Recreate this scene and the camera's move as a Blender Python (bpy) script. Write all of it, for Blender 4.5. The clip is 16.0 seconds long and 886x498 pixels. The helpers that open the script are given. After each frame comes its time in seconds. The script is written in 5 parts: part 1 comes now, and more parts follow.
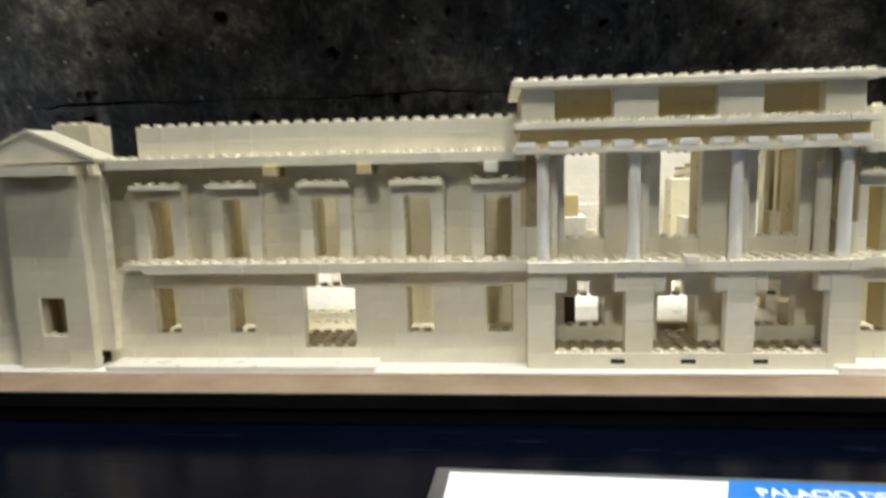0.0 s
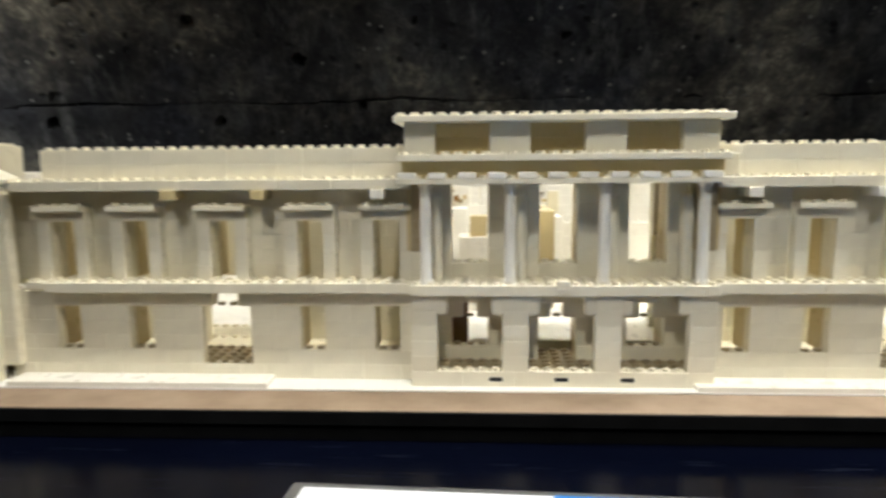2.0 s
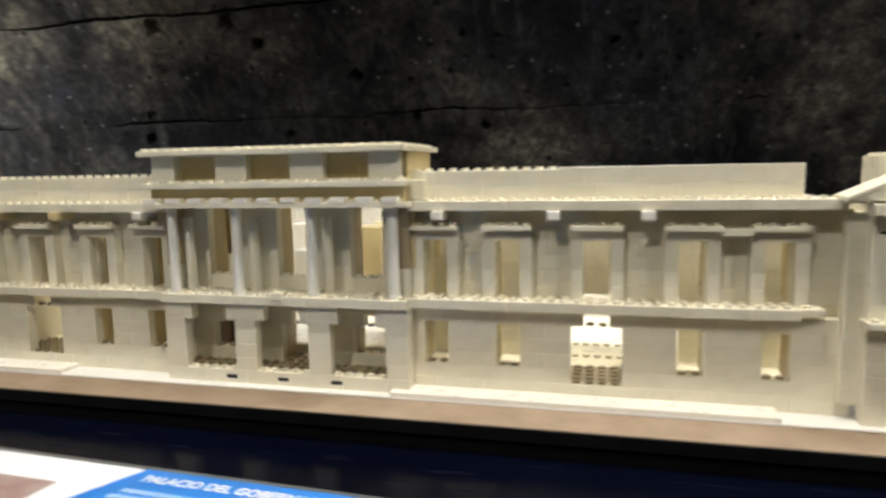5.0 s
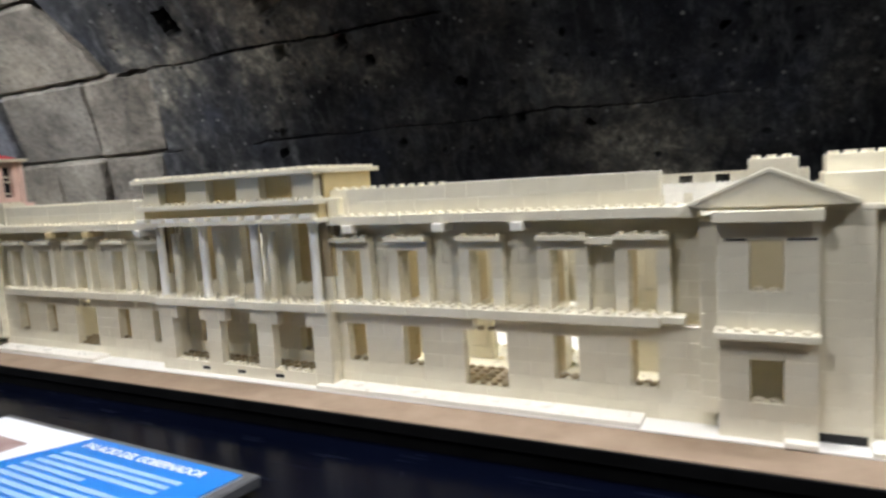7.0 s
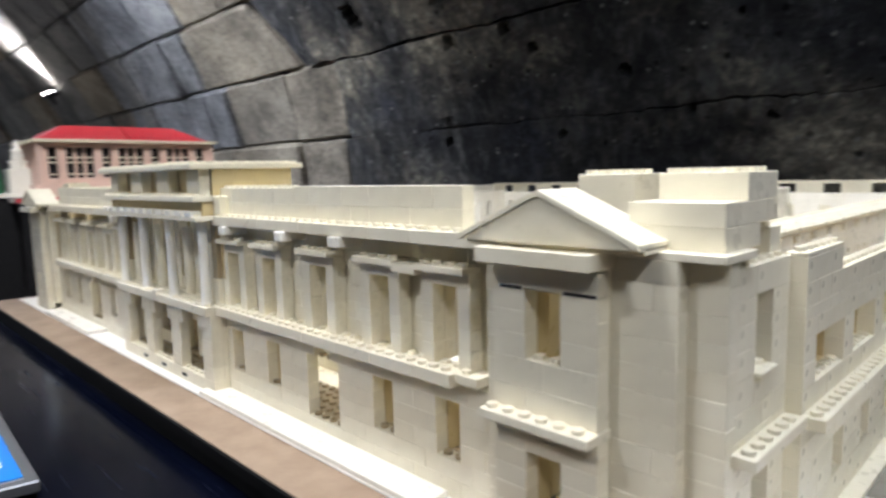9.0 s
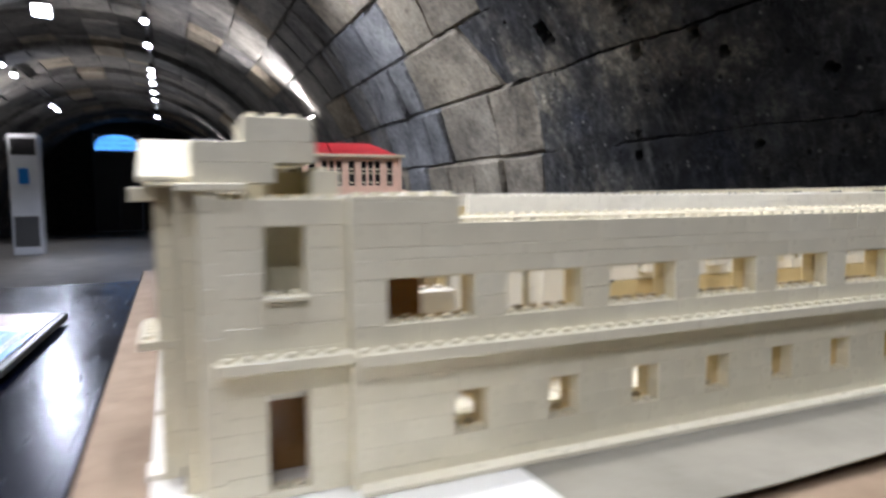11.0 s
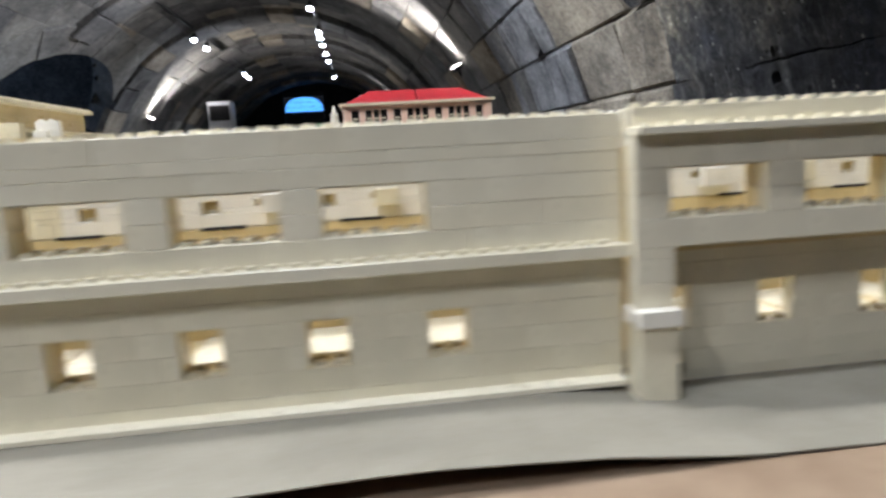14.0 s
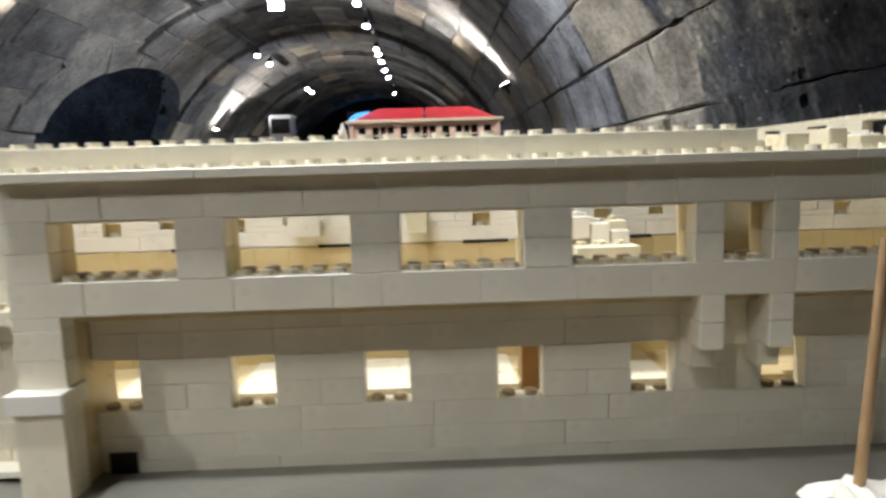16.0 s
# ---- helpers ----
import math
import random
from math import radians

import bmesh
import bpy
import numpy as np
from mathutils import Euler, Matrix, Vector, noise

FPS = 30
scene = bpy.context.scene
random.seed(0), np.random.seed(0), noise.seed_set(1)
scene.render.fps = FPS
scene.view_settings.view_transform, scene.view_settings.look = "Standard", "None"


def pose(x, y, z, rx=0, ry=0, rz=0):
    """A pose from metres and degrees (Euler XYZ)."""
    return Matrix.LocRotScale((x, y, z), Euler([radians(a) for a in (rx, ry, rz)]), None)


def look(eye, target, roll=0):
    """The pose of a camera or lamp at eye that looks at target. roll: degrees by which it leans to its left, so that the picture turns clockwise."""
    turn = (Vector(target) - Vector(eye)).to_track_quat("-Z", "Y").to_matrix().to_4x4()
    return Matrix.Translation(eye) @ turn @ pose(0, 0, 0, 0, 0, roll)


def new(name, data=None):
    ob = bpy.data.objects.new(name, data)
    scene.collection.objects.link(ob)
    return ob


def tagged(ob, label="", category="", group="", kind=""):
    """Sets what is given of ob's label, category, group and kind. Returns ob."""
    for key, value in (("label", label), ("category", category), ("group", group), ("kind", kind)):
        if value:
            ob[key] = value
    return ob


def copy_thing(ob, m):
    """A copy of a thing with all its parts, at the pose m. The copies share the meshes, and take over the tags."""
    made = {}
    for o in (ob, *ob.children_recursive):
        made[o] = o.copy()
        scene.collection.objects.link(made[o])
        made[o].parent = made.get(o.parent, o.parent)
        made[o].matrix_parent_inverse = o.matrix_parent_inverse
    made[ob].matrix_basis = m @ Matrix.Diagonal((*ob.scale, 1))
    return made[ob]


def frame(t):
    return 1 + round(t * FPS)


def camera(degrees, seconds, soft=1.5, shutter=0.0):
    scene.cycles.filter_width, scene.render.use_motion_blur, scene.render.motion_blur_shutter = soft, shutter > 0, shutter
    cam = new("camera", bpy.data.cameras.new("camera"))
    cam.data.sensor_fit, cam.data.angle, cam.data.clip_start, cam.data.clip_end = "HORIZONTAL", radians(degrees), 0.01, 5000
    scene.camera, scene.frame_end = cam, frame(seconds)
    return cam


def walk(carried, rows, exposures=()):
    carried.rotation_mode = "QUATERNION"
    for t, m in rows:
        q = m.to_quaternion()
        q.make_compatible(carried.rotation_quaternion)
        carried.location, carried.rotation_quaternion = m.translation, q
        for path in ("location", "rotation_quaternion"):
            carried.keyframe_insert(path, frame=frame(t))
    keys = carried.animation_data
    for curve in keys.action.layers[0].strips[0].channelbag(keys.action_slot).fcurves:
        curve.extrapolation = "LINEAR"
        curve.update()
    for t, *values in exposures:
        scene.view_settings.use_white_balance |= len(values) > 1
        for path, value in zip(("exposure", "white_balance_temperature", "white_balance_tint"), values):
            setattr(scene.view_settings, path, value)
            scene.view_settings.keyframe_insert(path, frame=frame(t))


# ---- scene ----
cam = camera(69.50, 16.0, soft=2.6, shutter=1.0)
PATH = [
    (0, -0.0178, -0.3654, 0.9288, 82.23, 1.39, 4.56),
    (0.5, -0.0123, -0.3767, 0.9391, 83.28, 1.55, 6.17),
    (1, -0.0012, -0.3879, 0.9417, 83.43, 1.73, 7.01),
    (1.5, 0.0259, -0.3909, 0.9422, 83.58, 1.51, 6.35),
    (2, 0.0394, -0.3805, 0.9432, 82.44, 0.49, 2.84),
    (2.5, 0.0300, -0.3770, 0.9541, 82.24, -0.19, -0.47),
    (3, 0.0596, -0.3824, 0.9291, 82.41, 0.78, -1.11),
    (3.5, 0.1135, -0.3885, 0.9339, 82.38, 1.51, 1.35),
    (4, 0.1713, -0.3910, 0.9460, 82.11, 1.76, 3.57),
    (4.5, 0.2234, -0.3925, 0.9485, 82.50, 2.52, 7.74),
    (4.7, 0.2589, -0.3924, 0.9524, 82.70, 1.84, 10.35),
    (6.8, 0.4539, -0.3781, 0.9591, 83.54, 3.47, 25.32),
    (7, 0.4760, -0.3720, 0.9598, 83.44, 3.54, 27.01),
    (7.5, 0.5301, -0.3531, 0.9636, 84.25, 3.14, 31.06),
    (8, 0.5677, -0.2968, 0.9625, 84.73, 1.67, 33.89),
    (8.2, 0.5765, -0.2703, 0.9569, 84.60, 1.17, 35.81),
    (10.5, 0.7453, -0.0633, 0.9688, 83.86, 1.89, 62.90),
    (11, 0.7893, 0.0043, 0.9271, 85.33, 0.49, 66.74),
    (11.5, 0.7876, 0.0845, 0.9319, 85.02, 2.74, 70.64),
    (12, 0.7494, 0.1408, 0.9257, 82.33, 2.62, 72.26),
    (12.5, 0.7217, 0.1846, 0.9347, 81.85, 1.22, 73.76),
    (13, 0.7381, 0.2312, 0.9089, 82.22, -0.40, 77.93),
    (13.5, 0.7739, 0.2985, 0.9032, 81.28, 2.94, 81.28),
    (14, 0.7871, 0.3821, 0.9053, 81.21, 3.19, 82.76),
    (14.5, 0.7959, 0.4466, 0.9186, 82.21, 1.64, 86.64),
    (15, 0.7990, 0.5084, 0.9179, 82.77, 1.36, 85.55),
    (15.5, 0.7741, 0.5826, 0.9104, 83.23, 1.92, 86.46),
    (16, 0.7598, 0.6200, 0.9073, 82.86, 1.73, 88.62),
]
LIGHT = [(0, -0.19, 6500, 9), (1, -0.09, 6350, 7), (2, -0.14, 6650, 10), (3, -0.27, 7000, 11), (3.5, -0.45, 7300, 13), (4, -0.45, 7250, 12), (4.7, -0.37, 6950, 11), (7, -0.3, 6140, 15.0), (8.2, -0.2, 5990, 14.0), (10.5, -0.1, 6000, 18.0), (11, -0.26, 6050, 17.5), (11.5, -0.08, 6100, 17.0), (12.5, -0.28, 6050, 16.0), (13.2, -0.16, 6100, 15.0), (14.5, -0.06, 6090, 14.0), (15.2, 0.05, 5990, 13.0), (16, 0.14, 6290, 14.0)]
walk(cam, [(t, pose(x, y, z, rx, ry, rz)) for t, x, y, z, rx, ry, rz in PATH], LIGHT)

# ---- light ----
world = bpy.data.worlds.new("world")
scene.world = world
world.use_nodes = True
world.node_tree.nodes["Background"].inputs[0].default_value = (0.55, 0.62, 0.8, 1)
world.node_tree.nodes["Background"].inputs[1].default_value = 0.02


def lamp(name, kind, m, power, colour, size=0.1, angle=60, blend=0.6):
    data = bpy.data.lights.new(name, kind)
    data.energy, data.color = power, colour
    if kind == "SPOT":
        data.spot_size, data.spot_blend, data.shadow_soft_size = radians(angle), blend, size
    elif kind == "AREA":
        data.size = size
    else:
        data.shadow_soft_size = size
    ob = new(name, data)
    ob.matrix_world = m
    return tagged(ob, kind="structure")


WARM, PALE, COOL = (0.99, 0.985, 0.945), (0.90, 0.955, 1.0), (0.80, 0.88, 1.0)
# added spotlights, all out of view, that light the model: name, place, target, power, size, cone
UNSEEN_SPOTS = [
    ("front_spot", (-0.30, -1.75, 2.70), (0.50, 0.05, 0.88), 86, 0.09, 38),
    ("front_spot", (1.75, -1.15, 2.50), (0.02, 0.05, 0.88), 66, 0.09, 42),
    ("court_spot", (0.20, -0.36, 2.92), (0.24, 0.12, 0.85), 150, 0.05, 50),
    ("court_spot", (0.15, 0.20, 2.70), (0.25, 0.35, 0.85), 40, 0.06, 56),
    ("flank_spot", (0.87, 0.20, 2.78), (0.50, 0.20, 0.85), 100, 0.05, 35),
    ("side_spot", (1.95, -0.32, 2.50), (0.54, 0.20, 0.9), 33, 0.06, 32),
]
for name, eye, target, power, size, cone in UNSEEN_SPOTS:
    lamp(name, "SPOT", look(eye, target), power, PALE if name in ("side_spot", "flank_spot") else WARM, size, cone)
# added spots, out of view, that brighten the wall behind the model
for x, z, power, cone in ((-3.4, 1.2, 360, 80), (-2.2, 0.85, 250, 54), (-0.6, 0.9, 15, 66), (0.9, 0.9, 40, 66)):
    lamp("wall_spot", "SPOT", look((x, -0.2, 2.82), (x - 0.15, 2.0, z)), power, PALE, 0.05, cone, 0.9)
# assumed blue lamp, added out of sight, for the passage's dim glow
lamp("passage_light", "POINT", pose(-7.9, -6.3, 2.5), 60, (0.4, 0.62, 1.0), 0.1)
# added spot that brightens the red-roofed model
lamp("model_spot", "SPOT", look((-0.4, -0.1, 2.86), (-1.85, 0.6, 1.15)), 210, WARM, 0.05, 40)

# ---- materials ----


class Nodes:
    def __init__(self, name):
        self.mat = bpy.data.materials.new(name)
        self.mat.use_nodes = True
        self.tree = self.mat.node_tree
        self.bsdf = self.tree.nodes["Principled BSDF"]

    def add(self, kind, **inputs):
        node = self.tree.nodes.new(kind)
        for key, value in inputs.items():
            node.inputs[key.replace("_", " ")].default_value = value
        return node

    def link(self, a, b):
        self.tree.links.new(a, b)

    def coords(self):
        return self.add("ShaderNodeTexCoord").outputs["Object"]

    def noise(self, scale, detail=4.0, rough=0.55, where=None):
        node = self.add("ShaderNodeTexNoise", Scale=scale, Detail=detail, Roughness=rough)
        self.link(where if where else self.coords(), node.inputs["Vector"])
        return node.outputs["Fac"]

    def ramp(self, fac, stops):
        node = self.add("ShaderNodeValToRGB")
        el = node.color_ramp.elements
        while len(el) < len(stops):
            el.new(0.5)
        for e, (at, col) in zip(el, stops):
            e.position, e.color = at, (*col, 1)
        self.link(fac, node.inputs[0])
        return node.outputs[0]

    def mix(self, fac, a, b, mode="MIX"):
        node = self.tree.nodes.new("ShaderNodeMix")
        node.data_type, node.blend_type = "RGBA", mode
        for sock, value in ((node.inputs[0], fac), (node.inputs[6], a), (node.inputs[7], b)):
            if isinstance(value, (int, float)):
                sock.default_value = value
            elif isinstance(value, tuple):
                sock.default_value = (*value, 1)
            else:
                self.link(value, sock)
        return node.outputs[2]

    def bump(self, height, strength, distance):
        node = self.add("ShaderNodeBump", Strength=strength, Distance=distance)
        self.link(height, node.inputs["Height"])
        self.link(node.outputs[0], self.bsdf.inputs["Normal"])

    def done(self, colour, rough=0.5, metal=0.0):
        if isinstance(colour, tuple):
            self.bsdf.inputs["Base Color"].default_value = (*colour, 1)
        else:
            self.link(colour, self.bsdf.inputs["Base Color"])
        if isinstance(rough, float):
            self.bsdf.inputs["Roughness"].default_value = rough
        else:
            self.link(rough, self.bsdf.inputs["Roughness"])
        self.bsdf.inputs["Metallic"].default_value = metal
        return self.mat


def plastic(name, a, b, rough=0.32):
    n = Nodes(name)
    rnd = n.add("ShaderNodeObjectInfo").outputs["Random"]
    col = n.mix(rnd, a, b)
    col = n.mix(n.ramp(n.noise(60, 5), [(0.45, (0, 0, 0)), (0.8, (0.35, 0.35, 0.35))]), col, tuple(0.82 * c for c in a))
    age = n.ramp(n.noise(17, 6, 0.62), [(0.36, (1.03, 1.03, 1.03)), (0.55, (0.99, 0.987, 0.978)), (0.72, (0.93, 0.91, 0.86))])
    col = n.mix(1.0, col, age, "MULTIPLY")
    n.bump(n.noise(700, 2), 0.12, 0.0004)
    return n.done(col, n.ramp(n.noise(140, 3), [(0.3, (rough - 0.08,) * 3), (0.75, (rough + 0.16,) * 3)]))


def plain(name, a, b, rough=0.5, scale=30, metal=0.0, bump=0.1, depth=0.0005):
    n = Nodes(name)
    col = n.ramp(n.noise(scale, 6), [(0.3, a), (0.7, b)])
    n.bump(n.noise(scale * 6, 4), bump, depth)
    return n.done(col, rough, metal)


def glow(name, colour, strength):
    n = Nodes(name)
    n.bsdf.inputs["Emission Color"].default_value = (*colour, 1)
    n.bsdf.inputs["Emission Strength"].default_value = strength
    return n.done(colour, 0.4)


def stone(name, dark, mid, light, island):
    n = Nodes(name)
    where = n.coords()
    if island:
        rnd = n.add("ShaderNodeNewGeometry").outputs["Random Per Island"]
    else:
        rnd = n.add("ShaderNodeObjectInfo").outputs["Random"]
    shift = n.tree.nodes.new("ShaderNodeVectorMath")
    shift.operation = "ADD"
    n.link(where, shift.inputs[0])
    n.link(rnd, shift.inputs[1])
    w = shift.outputs[0]
    col = n.ramp(n.noise(3.2, 9, 0.68, w), [(0.3, dark), (0.52, mid), (0.75, light)])
    col = n.mix(n.ramp(n.noise(26, 6, 0.7, w), [(0.4, (0, 0, 0)), (0.68, (0.75, 0.75, 0.75))]), col, light)
    col = n.mix(0.6, col, n.ramp(n.noise(48, 5, 0.75, w), [(0.36, (0.35, 0.34, 0.33)), (0.5, (0.95, 0.95, 0.95)), (0.62, (1.35, 1.33, 1.28))]), "MULTIPLY")
    col = n.mix(n.ramp(n.noise(13, 4, 0.6, w), [(0.56, (0, 0, 0)), (0.7, (0.8, 0.8, 0.8))]), col, dark)
    col = n.mix(0.38 if island else 0.5, col, n.ramp(rnd, [(0.0, (0.55, 0.55, 0.56)), (0.5, (0.8, 0.78, 0.74)), (1.0, (1.05, 1.0, 0.92))]), "MULTIPLY")
    stain = n.ramp(n.noise(1.1, 7, 0.68, where), [(0.34, (0.34, 0.33, 0.32)), (0.5, (0.86, 0.85, 0.83)), (0.66, (1.25, 1.22, 1.15))])
    col = n.mix(1.0, col, stain, "MULTIPLY")
    pits = n.add("ShaderNodeTexVoronoi", Scale=24.0)
    n.link(w, pits.inputs["Vector"])
    hole = n.ramp(pits.outputs["Distance"], [(0.06, (0, 0, 0)), (0.16, (1, 1, 1))])
    sparse = n.ramp(n.noise(5, 3, 0.55, w), [(0.46, (1, 1, 1)), (0.54, (0, 0, 0))])
    hole = n.mix(sparse, hole, (1.0, 1.0, 1.0))
    col = n.mix(1.0, col, n.mix(hole, (0.12, 0.11, 0.1), (1.0, 1.0, 1.0)), "MULTIPLY")
    relief = n.mix(0.35, n.noise(9, 8, 0.7, w), n.noise(55, 5, 0.7, w))
    relief = n.mix(0.3, relief, hole)
    n.bump(relief, 1.0, 0.05)
    return n.done(col, 0.88)


def concrete(name):
    """Old blackened wall: smoky mottling, pale scuffs, small black pits."""
    n = Nodes(name)
    w = n.coords()
    tint = n.ramp(n.noise(1.5, 5, 0.62, w), [(0.37, (0.030, 0.032, 0.042)), (0.49, (0.066, 0.062, 0.056)), (0.61, (0.24, 0.212, 0.165))])
    soot = n.ramp(n.noise(2.1, 8, 0.7, w), [(0.38, (0.03, 0.03, 0.035)), (0.5, (0.66, 0.65, 0.64)), (0.62, (1.6, 1.6, 1.52))])
    col = n.mix(1.0, tint, soot, "MULTIPLY")
    fine = n.ramp(n.noise(23, 9, 0.8, w), [(0.38, (0.04, 0.04, 0.045)), (0.5, (0.75, 0.75, 0.75)), (0.62, (3.0, 3.0, 2.8))])
    col = n.mix(0.55, col, fine, "MULTIPLY")
    streak = n.tree.nodes.new("ShaderNodeMapping")
    streak.inputs["Scale"].default_value = (11, 5, 3.6)
    n.link(w, streak.inputs["Vector"])
    scuff = n.ramp(n.noise(1.5, 8, 0.72, streak.outputs[0]), [(0.52, (0, 0, 0)), (0.70, (0.6, 0.6, 0.6))])
    col = n.mix(scuff, col, (0.20, 0.20, 0.185))
    spots = n.add("ShaderNodeTexVoronoi", Scale=21.0)
    n.link(w, spots.inputs["Vector"])
    fleck = n.ramp(spots.outputs["Distance"], [(0.07, (0.9, 0.9, 0.9)), (0.2, (0, 0, 0))])
    rare = n.ramp(spots.outputs["Color"], [(0.58, (0, 0, 0)), (0.64, (1, 1, 1))])
    col = n.mix(n.mix(1.0, fleck, rare, "MULTIPLY"), col, (0.34, 0.33, 0.29))
    pits = n.add("ShaderNodeTexVoronoi", Scale=13.0)
    n.link(w, pits.inputs["Vector"])
    hole = n.ramp(pits.outputs["Distance"], [(0.07, (0, 0, 0)), (0.2, (1, 1, 1))])
    few = n.ramp(n.noise(3.2, 3, 0.5, w), [(0.43, (1, 1, 1)), (0.52, (0, 0, 0))])
    hole = n.mix(few, hole, (1.0, 1.0, 1.0))
    col = n.mix(1.0, col, n.mix(hole, (0.1, 0.1, 0.1), (1.0, 1.0, 1.0)), "MULTIPLY")
    relief = n.mix(0.4, n.noise(11, 8, 0.72, w), n.noise(70, 5, 0.7, w))
    n.bump(n.mix(0.4, relief, hole), 1.0, 0.045)
    return n.done(col, n.ramp(n.noise(8, 4, 0.6, w), [(0.3, (0.55, 0.55, 0.55)), (0.7, (0.9, 0.9, 0.9))]))


BRICK = plastic("ivory_plastic", (0.79, 0.73, 0.56), (0.83, 0.775, 0.61))
CREAM = plastic("cream_plastic", (0.81, 0.745, 0.54), (0.84, 0.775, 0.58))
TAN = plastic("tan_plastic", (0.63, 0.505, 0.26), (0.67, 0.545, 0.295))
WHITE = plastic("white_plastic", (0.87, 0.835, 0.735), (0.90, 0.865, 0.765))
PINK = plastic("pink_plastic", (0.78, 0.56, 0.45), (0.82, 0.60, 0.49))
RED = plastic("red_plastic", (0.68, 0.04, 0.055), (0.72, 0.05, 0.065))
GREEN = plastic("green_plastic", (0.02, 0.13, 0.05), (0.025, 0.16, 0.06))
# dark tan; on the window sills it also stands in for shade
OLIVE = plastic("dark_tan_plastic", (0.34, 0.27, 0.155), (0.38, 0.30, 0.18))
BROWN = plastic("brown_plastic", (0.26, 0.13, 0.035), (0.30, 0.15, 0.045))
# near-black blocks of this stand in for the shade inside gaps and slots
DARK = plain("gap_shade", (0.01, 0.01, 0.01), (0.02, 0.02, 0.02), 0.8)
PAPER = plain("grey_card", (0.195, 0.18, 0.143), (0.31, 0.286, 0.232), 0.55, 14, 0, 0.5, 0.002)
BASE = plain("white_base", (0.80, 0.78, 0.72), (0.87, 0.85, 0.79), 0.4, 20)
WOODEN = plain("raw_board", (0.22, 0.15, 0.095), (0.32, 0.23, 0.155), 0.6, 40, 0, 0.2)
BLACK = plain("black_edge", (0.008, 0.008, 0.009), (0.016, 0.015, 0.015), 0.45, 60)
TAPE = plain("black_tape", (0.002, 0.002, 0.002), (0.005, 0.005, 0.005), 0.7, 60)
TAPE.node_tree.nodes["Principled BSDF"].inputs["Specular IOR Level"].default_value = 0.1
def table_gloss():
    n = Nodes("navy_gloss")
    w = n.coords()
    streak = n.tree.nodes.new("ShaderNodeMapping")
    streak.inputs["Scale"].default_value = (3, 60, 1)
    streak.inputs["Rotation"].default_value = (0, 0, 0.6)
    n.link(w, streak.inputs["Vector"])
    dust = n.ramp(n.noise(9, 8, 0.7, w), [(0.35, (0.13, 0.13, 0.13)), (0.7, (0.30, 0.30, 0.30))])
    scratch = n.ramp(n.noise(6, 3, 0.5, streak.outputs[0]), [(0.66, (0, 0, 0)), (0.72, (0.25, 0.25, 0.25))])
    col = n.mix(scratch, n.ramp(n.noise(5, 6, 0.6, w), [(0.3, (0.0007, 0.0011, 0.0035)), (0.7, (0.0018, 0.0027, 0.008))]), (0.012, 0.016, 0.028))
    return n.done(col, n.mix(1.0, dust, scratch, "ADD"))


NAVY = table_gloss()
NAVY.node_tree.nodes["Principled BSDF"].inputs["IOR"].default_value = 1.17
FLOOR = plain("worn_floor", (0.16, 0.14, 0.11), (0.28, 0.25, 0.21), 0.35, 3, 0, 0.2, 0.004)
SHELL = plain("dark_mortar", (0.012, 0.012, 0.012), (0.035, 0.033, 0.03), 0.95, 8, 0, 0.6, 0.02)
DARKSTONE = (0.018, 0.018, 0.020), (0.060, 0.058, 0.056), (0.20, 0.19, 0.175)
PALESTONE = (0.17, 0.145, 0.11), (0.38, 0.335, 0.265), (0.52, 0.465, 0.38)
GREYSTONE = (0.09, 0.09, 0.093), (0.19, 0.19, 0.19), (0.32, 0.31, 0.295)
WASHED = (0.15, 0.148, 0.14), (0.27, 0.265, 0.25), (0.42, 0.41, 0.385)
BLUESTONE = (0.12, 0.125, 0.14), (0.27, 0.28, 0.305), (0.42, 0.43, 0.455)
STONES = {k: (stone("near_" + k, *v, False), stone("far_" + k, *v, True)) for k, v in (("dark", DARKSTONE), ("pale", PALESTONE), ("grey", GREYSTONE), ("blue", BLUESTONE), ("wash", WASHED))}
CONCRETE = concrete("blackened_wall")
RUBBLE = stone("brown_rubble", (0.07, 0.05, 0.03), (0.26, 0.20, 0.13), (0.46, 0.38, 0.27), False)
BLUE = plain("sign_blue", (0.01, 0.17, 0.55), (0.012, 0.19, 0.60), 0.3, 6)
FAINT = plain("sign_text", (0.27, 0.44, 0.70), (0.33, 0.5, 0.74), 0.4, 50)
LETTER = plain("sign_white", (0.75, 0.76, 0.78), (0.8, 0.81, 0.83), 0.4, 50)
RIM = plain("grey_rim", (0.10, 0.10, 0.10), (0.14, 0.14, 0.14), 0.35, 40, 0.3)
PHOTO = plain("printed_photo", (0.30, 0.17, 0.15), (0.42, 0.33, 0.30), 0.3, 60)
LEAF = plain("printed_green", (0.10, 0.14, 0.04), (0.2, 0.22, 0.10), 0.3, 90)
STEEL = plain("black_metal", (0.012, 0.012, 0.013), (0.02, 0.02, 0.021), 0.4, 50)
AIRCON = plain("white_casing", (0.62, 0.64, 0.67), (0.7, 0.72, 0.75), 0.35, 4)
STICK = plain("wood_dowel", (0.36, 0.22, 0.10), (0.50, 0.33, 0.17), 0.55, 90)
BULB = glow("lit_bulb", (0.85, 0.92, 1.0), 60)
WASH = glow("lit_washer", (1.0, 0.95, 0.86), 40)
FAN = glow("lit_fanlight", (0.10, 0.42, 1.0), 2.2)

# ---- geometry ----
S, P, Z0 = 0.008, 0.0032, 0.81      # stud pitch, plate height, level of the model


